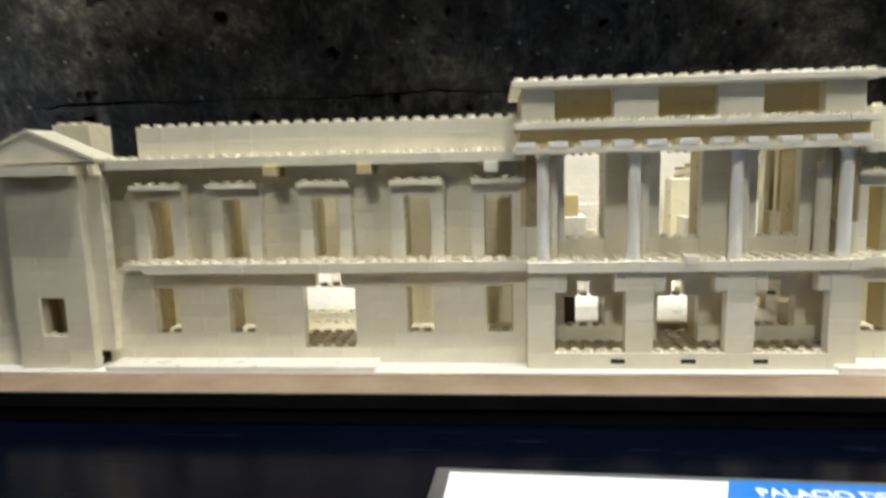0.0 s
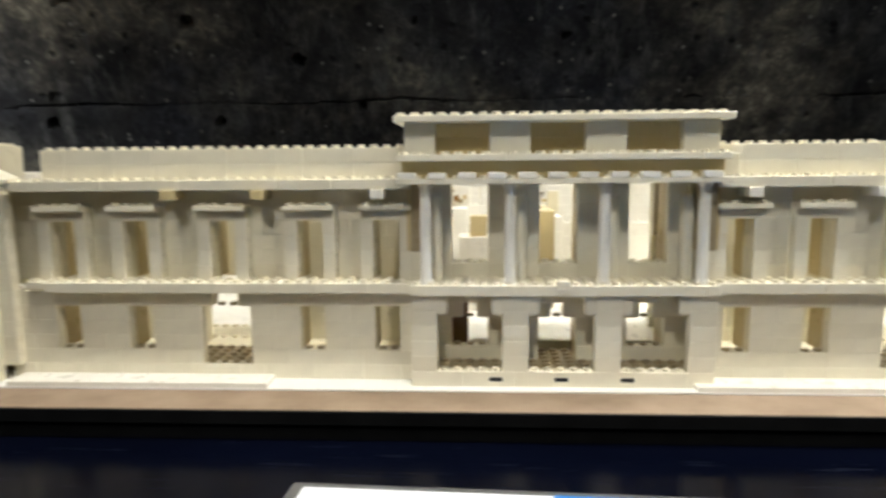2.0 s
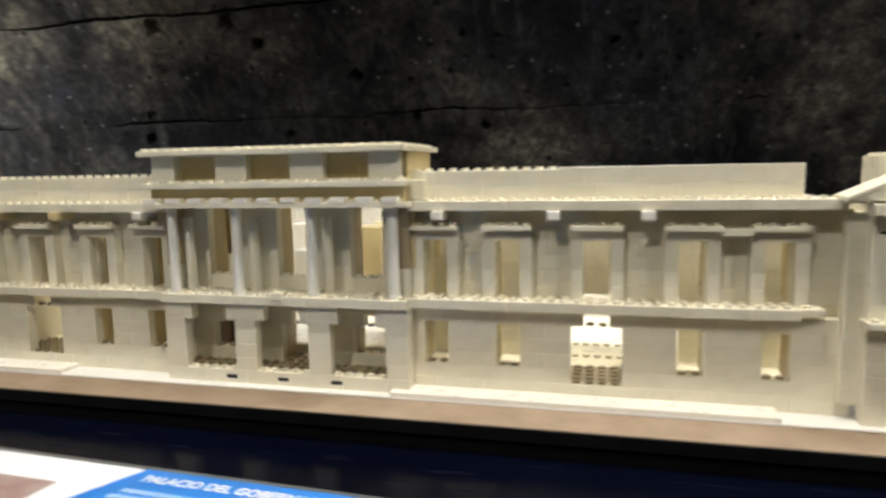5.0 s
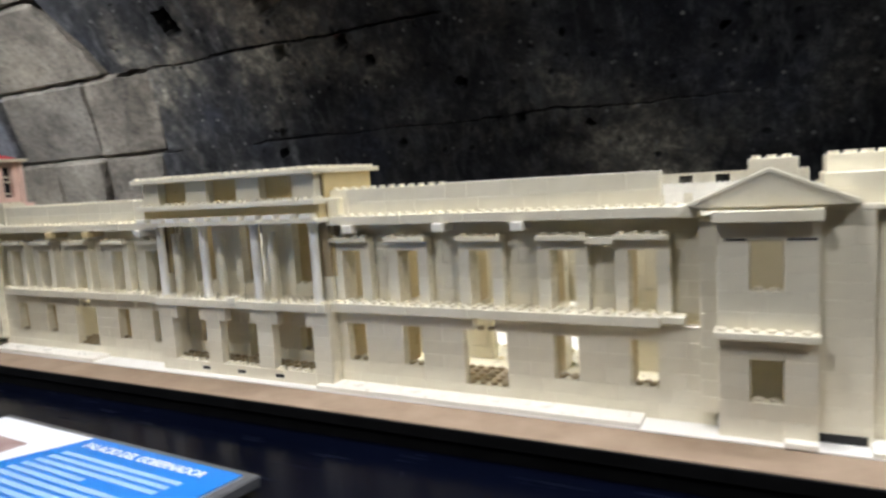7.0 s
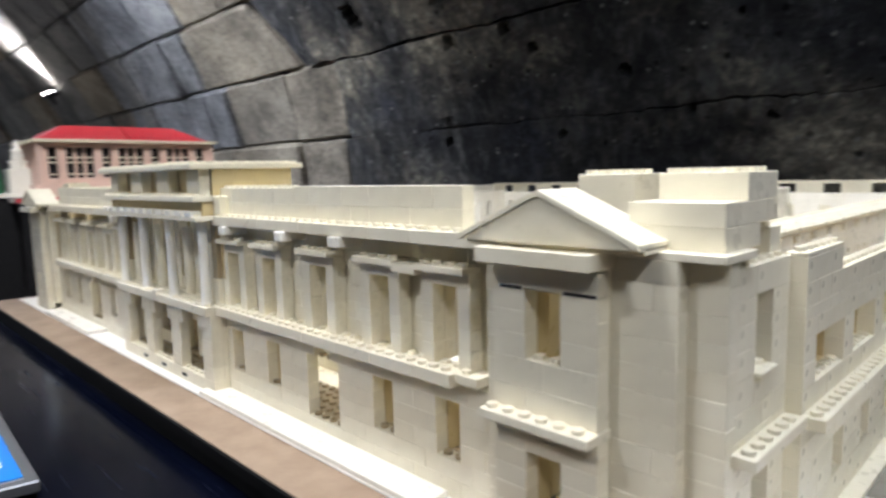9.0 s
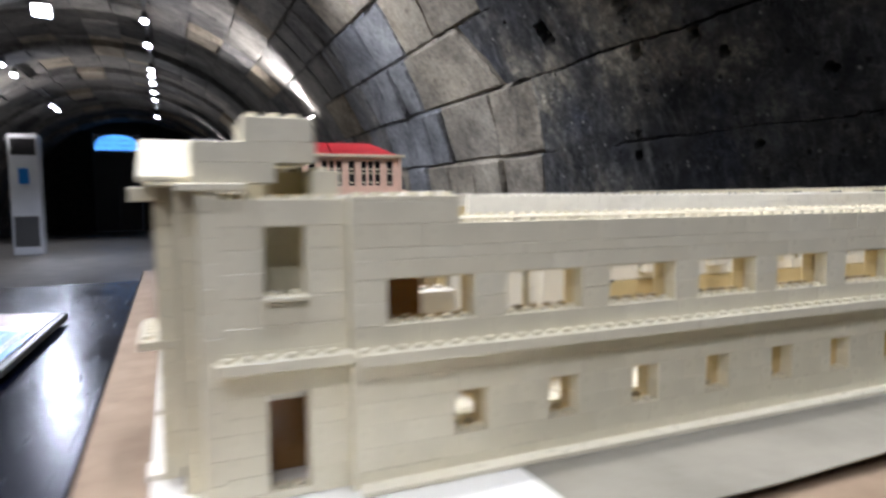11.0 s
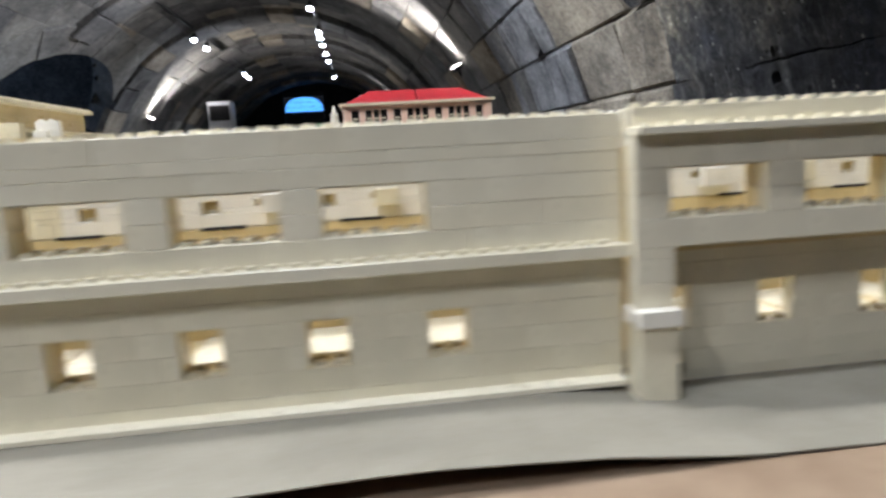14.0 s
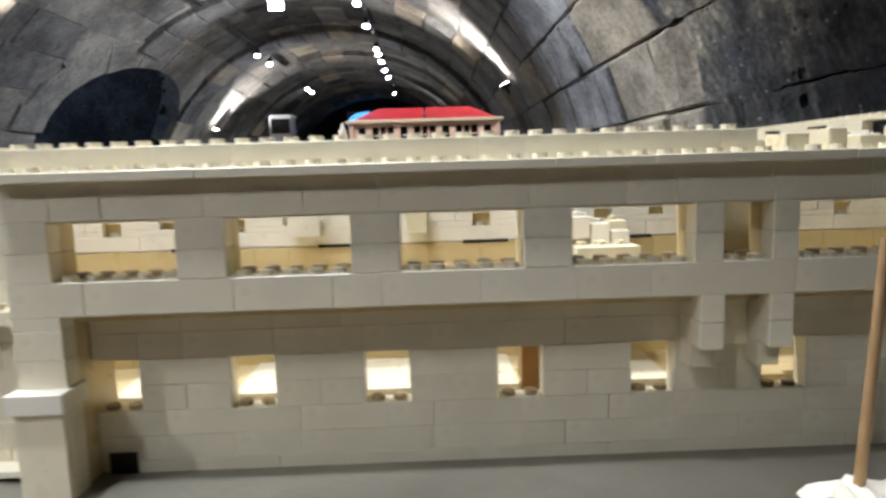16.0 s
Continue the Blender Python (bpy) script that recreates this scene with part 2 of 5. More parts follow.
class Geo:
    def __init__(self):
        self.v, self.f = [], []

    def face(self, ids, out):
        a, b, c = (np.array(self.v[i]) for i in ids[:3])
        if np.dot(np.cross(b - a, c - a), np.array(out)) < 0:
            ids = ids[::-1]
        self.f.append(tuple(ids))

    def box(self, lo, hi, b=0.0):
        n, mid = len(self.v), [(p + q) / 2 for p, q in zip(lo, hi)]
        if b <= 0:
            for i in range(8):
                self.v.append(tuple((lo, hi)[(i >> a) & 1][a] for a in range(3)))
            for q in ((0, 2, 3, 1), (4, 5, 7, 6), (0, 1, 5, 4), (2, 6, 7, 3), (0, 4, 6, 2), (1, 3, 7, 5)):
                self.f.append(tuple(n + i for i in q))
            return self
        key = {}
        for i in range(8):
            s = [(i >> a) & 1 for a in range(3)]
            for a in range(3):
                key[i, a] = len(self.v)
                self.v.append(tuple((lo[k], hi[k])[s[k]] + (0 if k == a else (b, -b)[s[k]]) for k in range(3)))
        sign = lambda i, a: ((i >> a) & 1) * 2 - 1
        for a in range(3):
            p, q = 1 << ((a + 1) % 3), 1 << ((a + 2) % 3)
            for s in (0, 1 << a):
                out = [0, 0, 0]
                out[a] = sign(s, a)
                self.face([key[s, a], key[s | p, a], key[s | p | q, a], key[s | q, a]], out)
            c, d = (a + 1) % 3, (a + 2) % 3
            for s in (0, p, q, p | q):
                out = [0, 0, 0]
                out[c], out[d] = sign(s, c), sign(s, d)
                self.face([key[s, c], key[s | 1 << a, c], key[s | 1 << a, d], key[s, d]], out)
        for i in range(8):
            self.face([key[i, 0], key[i, 1], key[i, 2]], [sign(i, a) for a in range(3)])
        return self

    def tube(self, x, y, z0, z1, r, n=12, r1=None, base=False):
        k, r1 = len(self.v), r if r1 is None else r1
        for z, q in ((z0, r), (z1, r1)):
            self.v += [(x + q * math.cos(2 * math.pi * i / n), y + q * math.sin(2 * math.pi * i / n), z) for i in range(n)]
        self.f += [(k + i, k + (i + 1) % n, k + n + (i + 1) % n, k + n + i) for i in range(n)]
        self.f.append(tuple(k + n + i for i in range(n)))
        if base:
            self.f.append(tuple(k + n - 1 - i for i in range(n)))
        return self

    def prism(self, profile, y0, y1):
        """A profile of (x, z), drawn out along y."""
        k, n = len(self.v), len(profile)
        self.v += [(x, y, z) for y in (y0, y1) for x, z in profile]
        self.f += [(k + i, k + (i + 1) % n, k + n + (i + 1) % n, k + n + i) for i in range(n)]
        self.f += [tuple(k + n - 1 - i for i in range(n)), tuple(k + n + i for i in range(n))]
        return self

    def mesh(self, name, mat):
        me = bpy.data.meshes.new(name)
        me.from_pydata(self.v, [], self.f)
        me.materials.append(mat)
        return me


def part(name, geo, mat, parent, label=""):
    ob = new(name, geo.mesh(name, mat) if isinstance(geo, Geo) else geo)
    ob.parent = parent
    return tagged(ob, label)


def thing(name, label, category, group="", kind=""):
    ob = new(name)
    ob.empty_display_size = 0.05
    return tagged(ob, label, category, group, kind)


def U(g, x0, x1, y0, y1, z0, z1, b=0.0003):
    """A block in studs and plates, on the model's grid."""
    return g.box((x0 * S, y0 * S, Z0 + z0 * P), (x1 * S, y1 * S, Z0 + z1 * P), b)


def studs(g, x0, x1, y0, y1, z):
    x = x0 + 0.5
    while x < x1 - 0.4:
        y = y0 + 0.5
        while y < y1 - 0.4:
            g.tube(x * S, y * S, Z0 + z * P - 0.0002, Z0 + z * P + 0.0017, 0.0024, 10)
            y += 1
        x += 1
    return g


SHARED = {}


def brick_mesh(dx, dy, h, studded, mat):
    """A brick of dx by dy studs, h plates high, with its corner at the origin."""
    key = (round(dx, 2), round(dy, 2), round(h, 2), studded, mat.name)
    if key not in SHARED:
        g = Geo().box((0.00004, 0.00004, 0.00003), (dx * S - 0.00004, dy * S - 0.00004, h * P - 0.00003), 0.00021)
        if studded:
            for i in range(int(dx + 0.01)):
                for j in range(int(dy + 0.01)):
                    g.tube((i + 0.5) * S, (j + 0.5) * S, h * P - 0.0002, h * P + 0.0017, 0.0024, 10)
        SHARED[key] = g.mesh("brick", mat)
    return SHARED[key]


RND = random.Random(7)


def lay(parent, x, y, z, dx, dy, h, studded=False, mat=None, name="brick"):
    ob = new(name, brick_mesh(dx, dy, h, studded, mat or BRICK))
    ob.parent = parent
    ob.location = (x * S + RND.uniform(-1, 1) * 0.00007, y * S + RND.uniform(-1, 1) * 0.0001, Z0 + z * P)
    ob.rotation_euler = (0, 0, RND.uniform(-1, 1) * 0.0016)
    return ob


def runs(a, b, holes):
    out, at = [], a
    for p, q in sorted(holes):
        if p >= b or q <= a:
            continue
        if p > at + 0.01:
            out.append((at, min(p, b)))
        at = max(at, q)
    if at < b - 0.01:
        out.append((at, b))
    return out


def lengths(a, b, odd, sizes=(4, 4, 3, 6, 4, 2)):
    """Cuts a run into brick lengths, staggered from course to course."""
    cut, at, i = [a], a, odd
    first = 2 if odd % 2 and b - a > 3.5 else 0
    if first:
        at += first
        cut.append(at)
    while b - at > sizes[i % len(sizes)] + 0.6:
        at += sizes[i % len(sizes)]
        cut.append(at)
        i += 1
    cut.append(b)
    return list(zip(cut, cut[1:]))


def wall(building, axis, a, b, face, z0, z1, openings=(), studded=True, mat=None, name="wall", pieces=True, thick=1, rise=3, levels=(), sill_mat=None):
    """Courses of bricks along x or y from a to b; face is its low side across. Openings: (from, to, bottom, top)."""
    core, loose = Geo(), Geo()
    rows, z = [], z0
    rows = [(p, q - p) for p, q in zip(levels, levels[1:])]
    while not levels and z < z1 - 0.01:
        h = min(rise, z1 - z)
        rows.append((z, h))
        z += h
    host = part(name, core, mat or BRICK, building)
    for k, (z, h) in enumerate(rows):
        top = studded and k == len(rows) - 1
        for p, q in runs(a, b, [(o[0], o[1]) for o in openings if o[2] < z + h - 0.1 and o[3] > z + 0.1]):
            m = 0.2
            if axis == "x":
                U(core, p + m, q - m, face + m, face + thick - m, z - 0.2, z + h - 0.3, 0)
            else:
                U(core, face + m, face + thick - m, p + m, q - m, z - 0.2, z + h - 0.3, 0)
            for c, d in lengths(p, q, k + int(face)):
                x, y, dx, dy = (c, face, d - c, thick) if axis == "x" else (face, c, thick, d - c)
                if pieces:
                    lay(host, x, y, z, dx, dy, h, top, mat)
                else:
                    U(loose, x + 0.01, x + dx - 0.01, y + 0.01, y + dy - 0.01, z, z + h - 0.015, 0.0002)
                    if top:
                        studs(loose, x, x + dx, y, y + dy, z + h)
        # studs of the course under an opening show as its sill
        for o in openings:
            if abs(o[2] - z - h) < 0.1:
                sill = Geo()
                if axis == "x":
                    studs(sill, o[0], o[1], face, face + thick, z + h)
                else:
                    studs(sill, face, face + thick, o[0], o[1], z + h)
                if sill.v:
                    part("sill_stud", sill, sill_mat or mat or BRICK, host)
    me = host.data
    me.clear_geometry()
    me.from_pydata(core.v + loose.v, [], core.f + [tuple(i + len(core.v) for i in f) for f in loose.f])
    return host


def belt(building, x0, x1, y0, y1, z0, z1, axis="x", studded=True, name="belt_course", step=8, mat=None, rows=None):
    """A string course of plates, each a piece; the studs stand on the top layer."""
    g = Geo()
    U(g, x0 + 0.1, x1 - 0.1, y0 + 0.1, y1 - 0.1, z0 + 0.05, z1 - 0.2, 0)
    host = part(name, g, mat or BRICK, building)
    at, end = (x0, x1) if axis == "x" else (y0, y1)
    i = 0
    while at < end - 0.01:
        d = min((step, 6, step, 4)[i % 4], end - at)
        i += 1
        p = Geo()
        x, y, dx, dy = (at, y0, d, y1 - y0) if axis == "x" else (x0, at, x1 - x0, d)
        U(p, 0.01, dx - 0.01, 0, dy, 0, z1 - z0, 0.0003)
        if studded:
            studs(p, 0, dx, 0, dy, z1 - z0)
        p.v = [(a, b, c - Z0) for a, b, c in p.v]
        ob = part("plate", p, mat or BRICK, host)
        ob.location = (x * S, y * S, Z0 + z0 * P + RND.uniform(-1, 1) * 0.00008)
        at += d
    return host


def slab(building, name, x0, x1, y0, y1, z0, z1, mat, studded=False, label=""):
    g = U(Geo(), x0, x1, y0, y1, z0, z1)
    if studded:
        studs(g, x0, x1, y0, y1, z1)
    return part(name, g, mat, building, label)


# ---- the tunnel ----
YC, ZC, R = -0.85, 0.21, 2.96
X_END, X_BACK = -20.0, 4.6


def vault_point(x, a, d):
    return (x, YC + (R + d) * math.cos(a), ZC + (R + d) * math.sin(a))


PASSAGE = (-9.8, -6.3, 2.335)      # side passage: from x, to x, up to this angle


def in_passage(x, a):
    lo, hi, top = PASSAGE
    mid, half = (lo + hi) / 2, (hi - lo) / 2
    u = (x - mid) / half
    return abs(u) < 1 and a > top + 0.38 * (1 - math.sqrt(1 - u * u))


def stone_block(g, x0, x1, a0, a1, rnd, gap=0.006, rough=0.012, n=5, lean=0.0, depth=0.12, worn=0.015, ragged=0.0):
    """A dressed stone in the vault with worn edges; lean slants its end joints."""
    ga, m = gap / R, n - 1
    cut = lambda p, q, e: [p, p + e] + [p + e + (q - p - 2 * e) * i / (m - 2) for i in range(1, m - 2)] + [q - e, q]
    us, vs = cut(x0 + gap, x1 - gap, 0.018), cut(a0 + ga, a1 - ga, 0.006)
    k, proud, seed = len(g.v), rnd.uniform(-rough, rough), rnd.uniform(0, 90)
    slope_x, slope_a = rnd.uniform(-rough, rough), rnd.uniform(-rough, rough)
    for i, x in enumerate(us):
        for j, a in enumerate(vs):
            rim, corner = i in (0, m) or j in (0, m), i in (0, m) and j in (0, m)
            f = noise.noise((x * 9, a * 27, seed))
            d = proud + slope_x * (i / m - 0.5) * 2 + slope_a * (j / m - 0.5) * 2 + (worn if rim else 0) + f * rough * 0.7
            inward = 0.012 if corner else rnd.uniform(0, 0.005) if rim else 0
            x_in = inward * (1 if i == 0 else -1 if i == m else 0) + f * 0.006
            a_in = inward / R * (1 if j == 0 else -1 if j == m else 0)
            if ragged and rim:
                x_in += ragged * noise.noise((a * 60, x * 4, 3))
                a_in += ragged / R * noise.noise((x * 16, a * 9, 7))
                d += ragged * 0.8 * (1 + noise.noise((x * 30, a * 90, 5)))
            g.v.append(vault_point(x + x_in + lean * (a - a0), a + a_in, d))
    g.f += [(k + n * i + j, k + n * i + j + 1, k + n * (i + 1) + j + 1, k + n * (i + 1) + j) for i in range(m) for j in range(m)]
    ring = [n * i for i in range(n)] + [n * m + j for j in range(1, n)] + [n * i + m for i in range(m - 1, -1, -1)] + list(range(m - 1, 0, -1))
    s = len(g.v)
    for q in ring:
        x, a = us[q // n], vs[q % n]
        g.v.append(vault_point(x + lean * (a - a0), a, depth))
    r = len(ring)
    g.f += [(k + ring[i], k + ring[(i + 1) % r], s + (i + 1) % r, s + i) for i in range(r)]


def passage_span(a):
    """From and to x of the side passage's opening at angle a."""
    lo, hi, top = PASSAGE
    rise = min(max((a - top) / 0.38, 0), 1)
    half = (hi - lo) / 2 * math.sqrt(1 - (1 - rise) ** 2)
    return (lo + hi) / 2 - half, (lo + hi) / 2 + half


RISE, FOOT = 0.14, -0.09             # angle of one course, and of the lowest bed joint
PITS = [(-1.34, 0.528, 0.06), (-1.22, 0.535, 0.03), (-0.95, 0.425, 0.022), (-0.58, 0.380, 0.022), (-0.90, 0.307, 0.018), (-1.53, 0.309, 0.022), (-0.37, 0.324, 0.016), (-0.11, 0.310, 0.013), (-0.17, 0.423, 0.012), (-1.37, 0.456, 0.032), (-1.06, 0.455, 0.026)]
pit_rnd = random.Random(11)
PITS += [(pit_rnd.uniform(-2.2, 1.4), pit_rnd.uniform(0.15, 0.95), pit_rnd.uniform(0.008, 0.017)) for _ in range(18)]


def bed(k, x):
    """Angle of the ragged bed joint k at x."""
    return FOOT + RISE * k + 0.0042 * noise.noise((x * 2.3, k * 7.7, 0)) + 0.0026 * noise.noise((x * 11, k * 3.1, 5)) + 0.0026 * noise.noise((x * 34, k, 9))


def crack(k, x):
    """Width in metres of the open joint k at x."""
    w = 0.013 * noise.noise((x * 1.7, k * 5.3, 2)) + 0.006 * noise.noise((x * 13, k * 2, 4)) - 0.001
    if k == 4 and -2.3 < x < -0.6:
        w = max(w, 0) + 0.006
    if k == 3 and -1.7 < x < 0.4:
        w = max(w * 0.7, 0.0) + 0.0012
    return min(max(w, 0.0003), 0.028)


def dark_course(tunnel, k, x0, x1, slant=0.0):
    """One long blackened course between two ragged joints."""
    fine = FOOT + RISE * k < 1.1 and x0 < 1.5
    cell = 0.013 if fine else 0.045
    nx, na = max(2, int((x1 - x0) / cell)), 32 if fine else 10
    mine = [p for p in PITS if fine and abs(p[1] - FOOT - RISE * (k + 0.5)) < 0.13 and x0 - 0.1 < p[0] < x1 + 0.1]
    g = Geo()
    for i in range(nx + 1):
        x = x0 + (x1 - x0) * i / nx
        w0, w1 = crack(k, x), crack(k + 1, x)
        a0, a1 = bed(k, x) + w0 / 2 / R, bed(k + 1, x) - w1 / 2 / R
        for j in range(na + 1):
            a = a0 + (a1 - a0) * j / na
            a = a0 + 0.0013 if j == 1 else a1 - 0.0013 if j == na - 1 else a
            d = 0.013 * noise.noise((x * 1.3, a * 4, 1)) + 0.009 * noise.noise((x * 6, a * 18, 3)) + 0.004 * noise.noise((x * 24, a * 72, 8))
            if j in (0, na):
                d += min(0.06, (w0 if j == 0 else w1) * 6)
            elif j in (1, na - 1):
                d += min(0.006, 0.5 * (w0 if j == 1 else w1))
            for px, pa, r in mine:
                u, v = x - px, (a - pa) * R
                if u * u + v * v < (r * (1 + 0.45 * noise.noise((u * 50, v * 50, px)))) ** 2:
                    d = max(d, 0.05)
            u, v = x + 1.915, (a - 0.530) * R
            u, v = u + 0.35 * v, v - 0.15 * u
            if abs(u) < 0.045 and abs(v) < 0.062:
                d = 0.2
            g.v.append(vault_point(x + slant * (a - a0) * max(0, 1 - (x - x0) / 0.4), a, d))
    g.f = [(i * (na + 1) + j, i * (na + 1) + j + 1, (i + 1) * (na + 1) + j + 1, (i + 1) * (na + 1) + j) for i in range(nx) for j in range(na)]
    part("stone_course", g, CONCRETE, tunnel)


# joints of the dressed stones that meet the blackened part, by course
ENDS = {2: (-2.42, -2.9, -3.34, -3.75, -4.2, -4.66), 3: (-2.28, -2.80, -3.53, -3.86, -4.22, -4.66), 4: (-2.52, -3.33, -3.70, -4.04, -4.40, -4.62), 5: (-2.35, -2.95, -3.5, -4.1, -4.55)}


def build_tunnel():
    tunnel = tagged(new("wall_vault", None), "barrel vault of old stone blocks, blackened and cracked towards its near end", "tunnel wall", kind="structure")
    shell = Geo()
    nx, na = 80, 60
    for i in range(nx + 1):
        for j in range(na + 1):
            shell.v.append(vault_point(X_END + (X_BACK - X_END) * i / nx, FOOT - 0.03 + (math.pi - 2 * FOOT + 0.06) * j / na, 0.24))
    for i in range(nx):
        for j in range(na):
            x, a = X_END + (X_BACK - X_END) * (i + 0.5) / nx, FOOT + (math.pi - 2 * FOOT) * (j + 0.5) / na
            if not in_passage(x, a):
                q = i * (na + 1) + j
                shell.f.append((q, q + 1, q + na + 2, q + na + 1))
    part("backing", shell, SHELL, tunnel)
    rnd = random.Random(3)
    joined = {k: Geo() for k in STONES}
    courses = 24
    for c in range(courses):
        a0 = FOOT + c * RISE
        am = a0 + RISE / 2
        right = am < 1.95
        ends = list(ENDS.get(c, ()))
        x = ends.pop(0) if ends else rnd.uniform(-2.6, -2.2)
        if right:
            mid = rnd.uniform(-0.4, 0.5)
            for p, q in ((x, mid), (mid, 1.6), (1.6, X_BACK)):
                dark_course(tunnel, c, p + (0.09 if c == 4 and p < -2 else 0), q, -1.6 if c == 4 and p < -2 else 0.7 if p < -2 else 0)
        else:
            x = X_BACK - rnd.uniform(0, 0.5)
        while x > X_END:
            known = bool(ends)
            near = x > -5.6 and am < 1.2
            if right and near:
                size, gap = rnd.uniform(0.35, 0.75), rnd.uniform(0.001, 0.003)
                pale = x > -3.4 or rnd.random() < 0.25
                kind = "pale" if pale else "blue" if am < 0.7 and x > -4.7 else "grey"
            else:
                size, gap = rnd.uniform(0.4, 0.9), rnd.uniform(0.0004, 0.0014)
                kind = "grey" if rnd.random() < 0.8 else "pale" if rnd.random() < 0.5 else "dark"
                # more pale stones along both sides, more dark ones high on the right
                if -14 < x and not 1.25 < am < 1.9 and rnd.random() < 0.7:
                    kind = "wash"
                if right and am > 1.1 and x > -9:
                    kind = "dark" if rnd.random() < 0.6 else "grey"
            x0 = ends.pop(0) if ends else max(x - size, X_END)
            for p, q in runs(x0, x, [passage_span(a0 + RISE * 0.9)]):
                if q - p < 0.08:
                    continue
                if near:
                    g = Geo()
                    stone_block(g, p, q, a0, a0 + RISE, rnd, gap, 0.012, 12, -1.3 if c == 4 and x > -2.6 else 0.7 if known else 0.5, worn=0.009, ragged=0.016)
                    part("stone_block", g, STONES[kind][0], tunnel)
                elif x > -8.5 and (am < 1.0 or am > 2.2):
                    g = Geo()
                    stone_block(g, p, q, a0, a0 + RISE, rnd, gap, 0.007, worn=0.004)
                    part("stone_block", g, STONES[kind][0], tunnel)
                else:
                    stone_block(joined[kind], p, q, a0, a0 + RISE, rnd, gap, 0.006, worn=0.003)
            x = x0
    # bare rubble at the wall's foot, where its black skin has come off
    loose = random.Random(8)
    for row in range(4):
        x, low = -1.72 - 0.14 * row - loose.uniform(0, 0.1), -0.085 + 0.056 * row
        while x > -2.9:
            wide = loose.uniform(0.13, 0.28)
            g = Geo()
            stone_block(g, x - wide, x, low + loose.uniform(-0.004, 0.004), low + 0.056, loose, 0.007, 0.014, 6, loose.uniform(-0.6, 0.6), worn=0.02)
            g.v = [(px, YC + (py - YC) * 0.984, ZC + (pz - ZC) * 0.984) for px, py, pz in g.v]
            part("rubble_stone", g, RUBBLE, tunnel)
            x -= wide
    # slim transverse ribs of small stones
    for x, wide in ((-4.86, 0.1), (-7.4, 0.26), (-9.9, 0.34), (-12.0, 0.34), (-14.1, 0.36), (-16.5, 0.3), (-18.5, 0.3)):
        for c in range(courses):
            a = FOOT + c * RISE
            if in_passage(x, a) or in_passage(x, a + RISE):
                continue
            kind = "pale" if rnd.random() < 0.3 else "grey"
            k = len(joined[kind].v)
            stone_block(joined[kind], x - wide, x + wide, a, a + RISE, rnd, 0.004, 0.005, lean=0.4 if x > -5 and a < 1.5 else 0)
            for i in range(k, len(joined[kind].v)):
                px, py, pz = joined[kind].v[i]
                f = 1 - (0.022 if x > -5 else 0.085) / R
                joined[kind].v[i] = (px, YC + (py - YC) * f, ZC + (pz - ZC) * f)
    # arch stones round the side passage
    lo, hi, top = PASSAGE
    arc = [((lo + hi) / 2 + (hi - lo) / 2 * math.cos(t), top + 0.38 - 0.38 * math.sin(t), math.cos(t), math.sin(t)) for t in np.linspace(0, math.pi, 19)]
    for p, q in zip(arc, arc[1:]):
        g, out = Geo(), rnd.uniform(0.40, 0.52)
        for d in (-0.03 + rnd.uniform(-0.008, 0.008), 0.3):
            for x, a, u, v in (p, q):
                for w in (-0.02, out):
                    g.v.append(vault_point(x + w * u, a - w * v / R, d))
        for ids in ((0, 1, 3, 2), (0, 2, 6, 4), (1, 5, 7, 3), (0, 4, 5, 1), (2, 3, 7, 6)):
            g.f.append(ids)
        part("arch_stone", g, STONES["wash"][0], tunnel)
    for k, g in joined.items():
        tagged(part("stonework", g, STONES[k][1], tunnel), kind="stuff")
    # floor, ends and the dark side passage
    g = Geo().box((X_END - 0.3, -4.6, -0.2), (X_BACK + 0.3, 2.9, 0.0))
    tagged(part("floor", g, FLOOR, None), "worn pale stone floor of the tunnel", "floor", kind="structure")
    # added wall, out of view; the tunnel itself runs on here
    g = Geo().box((X_BACK, -4.6, 0), (X_BACK + 0.2, 2.9, 3.6))
    tagged(part("wall_back", g, STONES["dark"][1], None), "added dark stone wall, out of view, closing the tunnel", "wall", kind="structure")
    g = Geo()
    lo, hi = -1.90, -0.66
    g.box((X_END - 0.3, -4.6, 0), (X_END, lo, 3.6))
    g.box((X_END - 0.3, hi, 0), (X_END, 2.9, 3.6))
    g.box((X_END - 0.3, lo, 2.95), (X_END, hi, 3.6))
    tagged(part("wall_end", g, SHELL, None), "near-black wall at the far end of the tunnel", "wall", kind="structure")
    g = Geo()
    g.box((-10.5, -7.6, -0.05), (-5.7, -7.4, 3.2))
    g.box((-10.5, -7.6, -0.05), (-10.3, -3.75, 3.2))
    g.box((-5.8, -7.6, -0.05), (-5.6, -3.75, 3.2))
    g.box((-10.5, -7.6, 2.9), (-5.6, -3.3, 3.1))
    g.box((-10.5, -7.6, -0.1), (-5.6, -3.5, 0.0))
    tagged(part("wall_passage", g, STONES["dark"][1], None), "dark side passage opening off the tunnel", "passage", kind="structure")


build_tunnel()


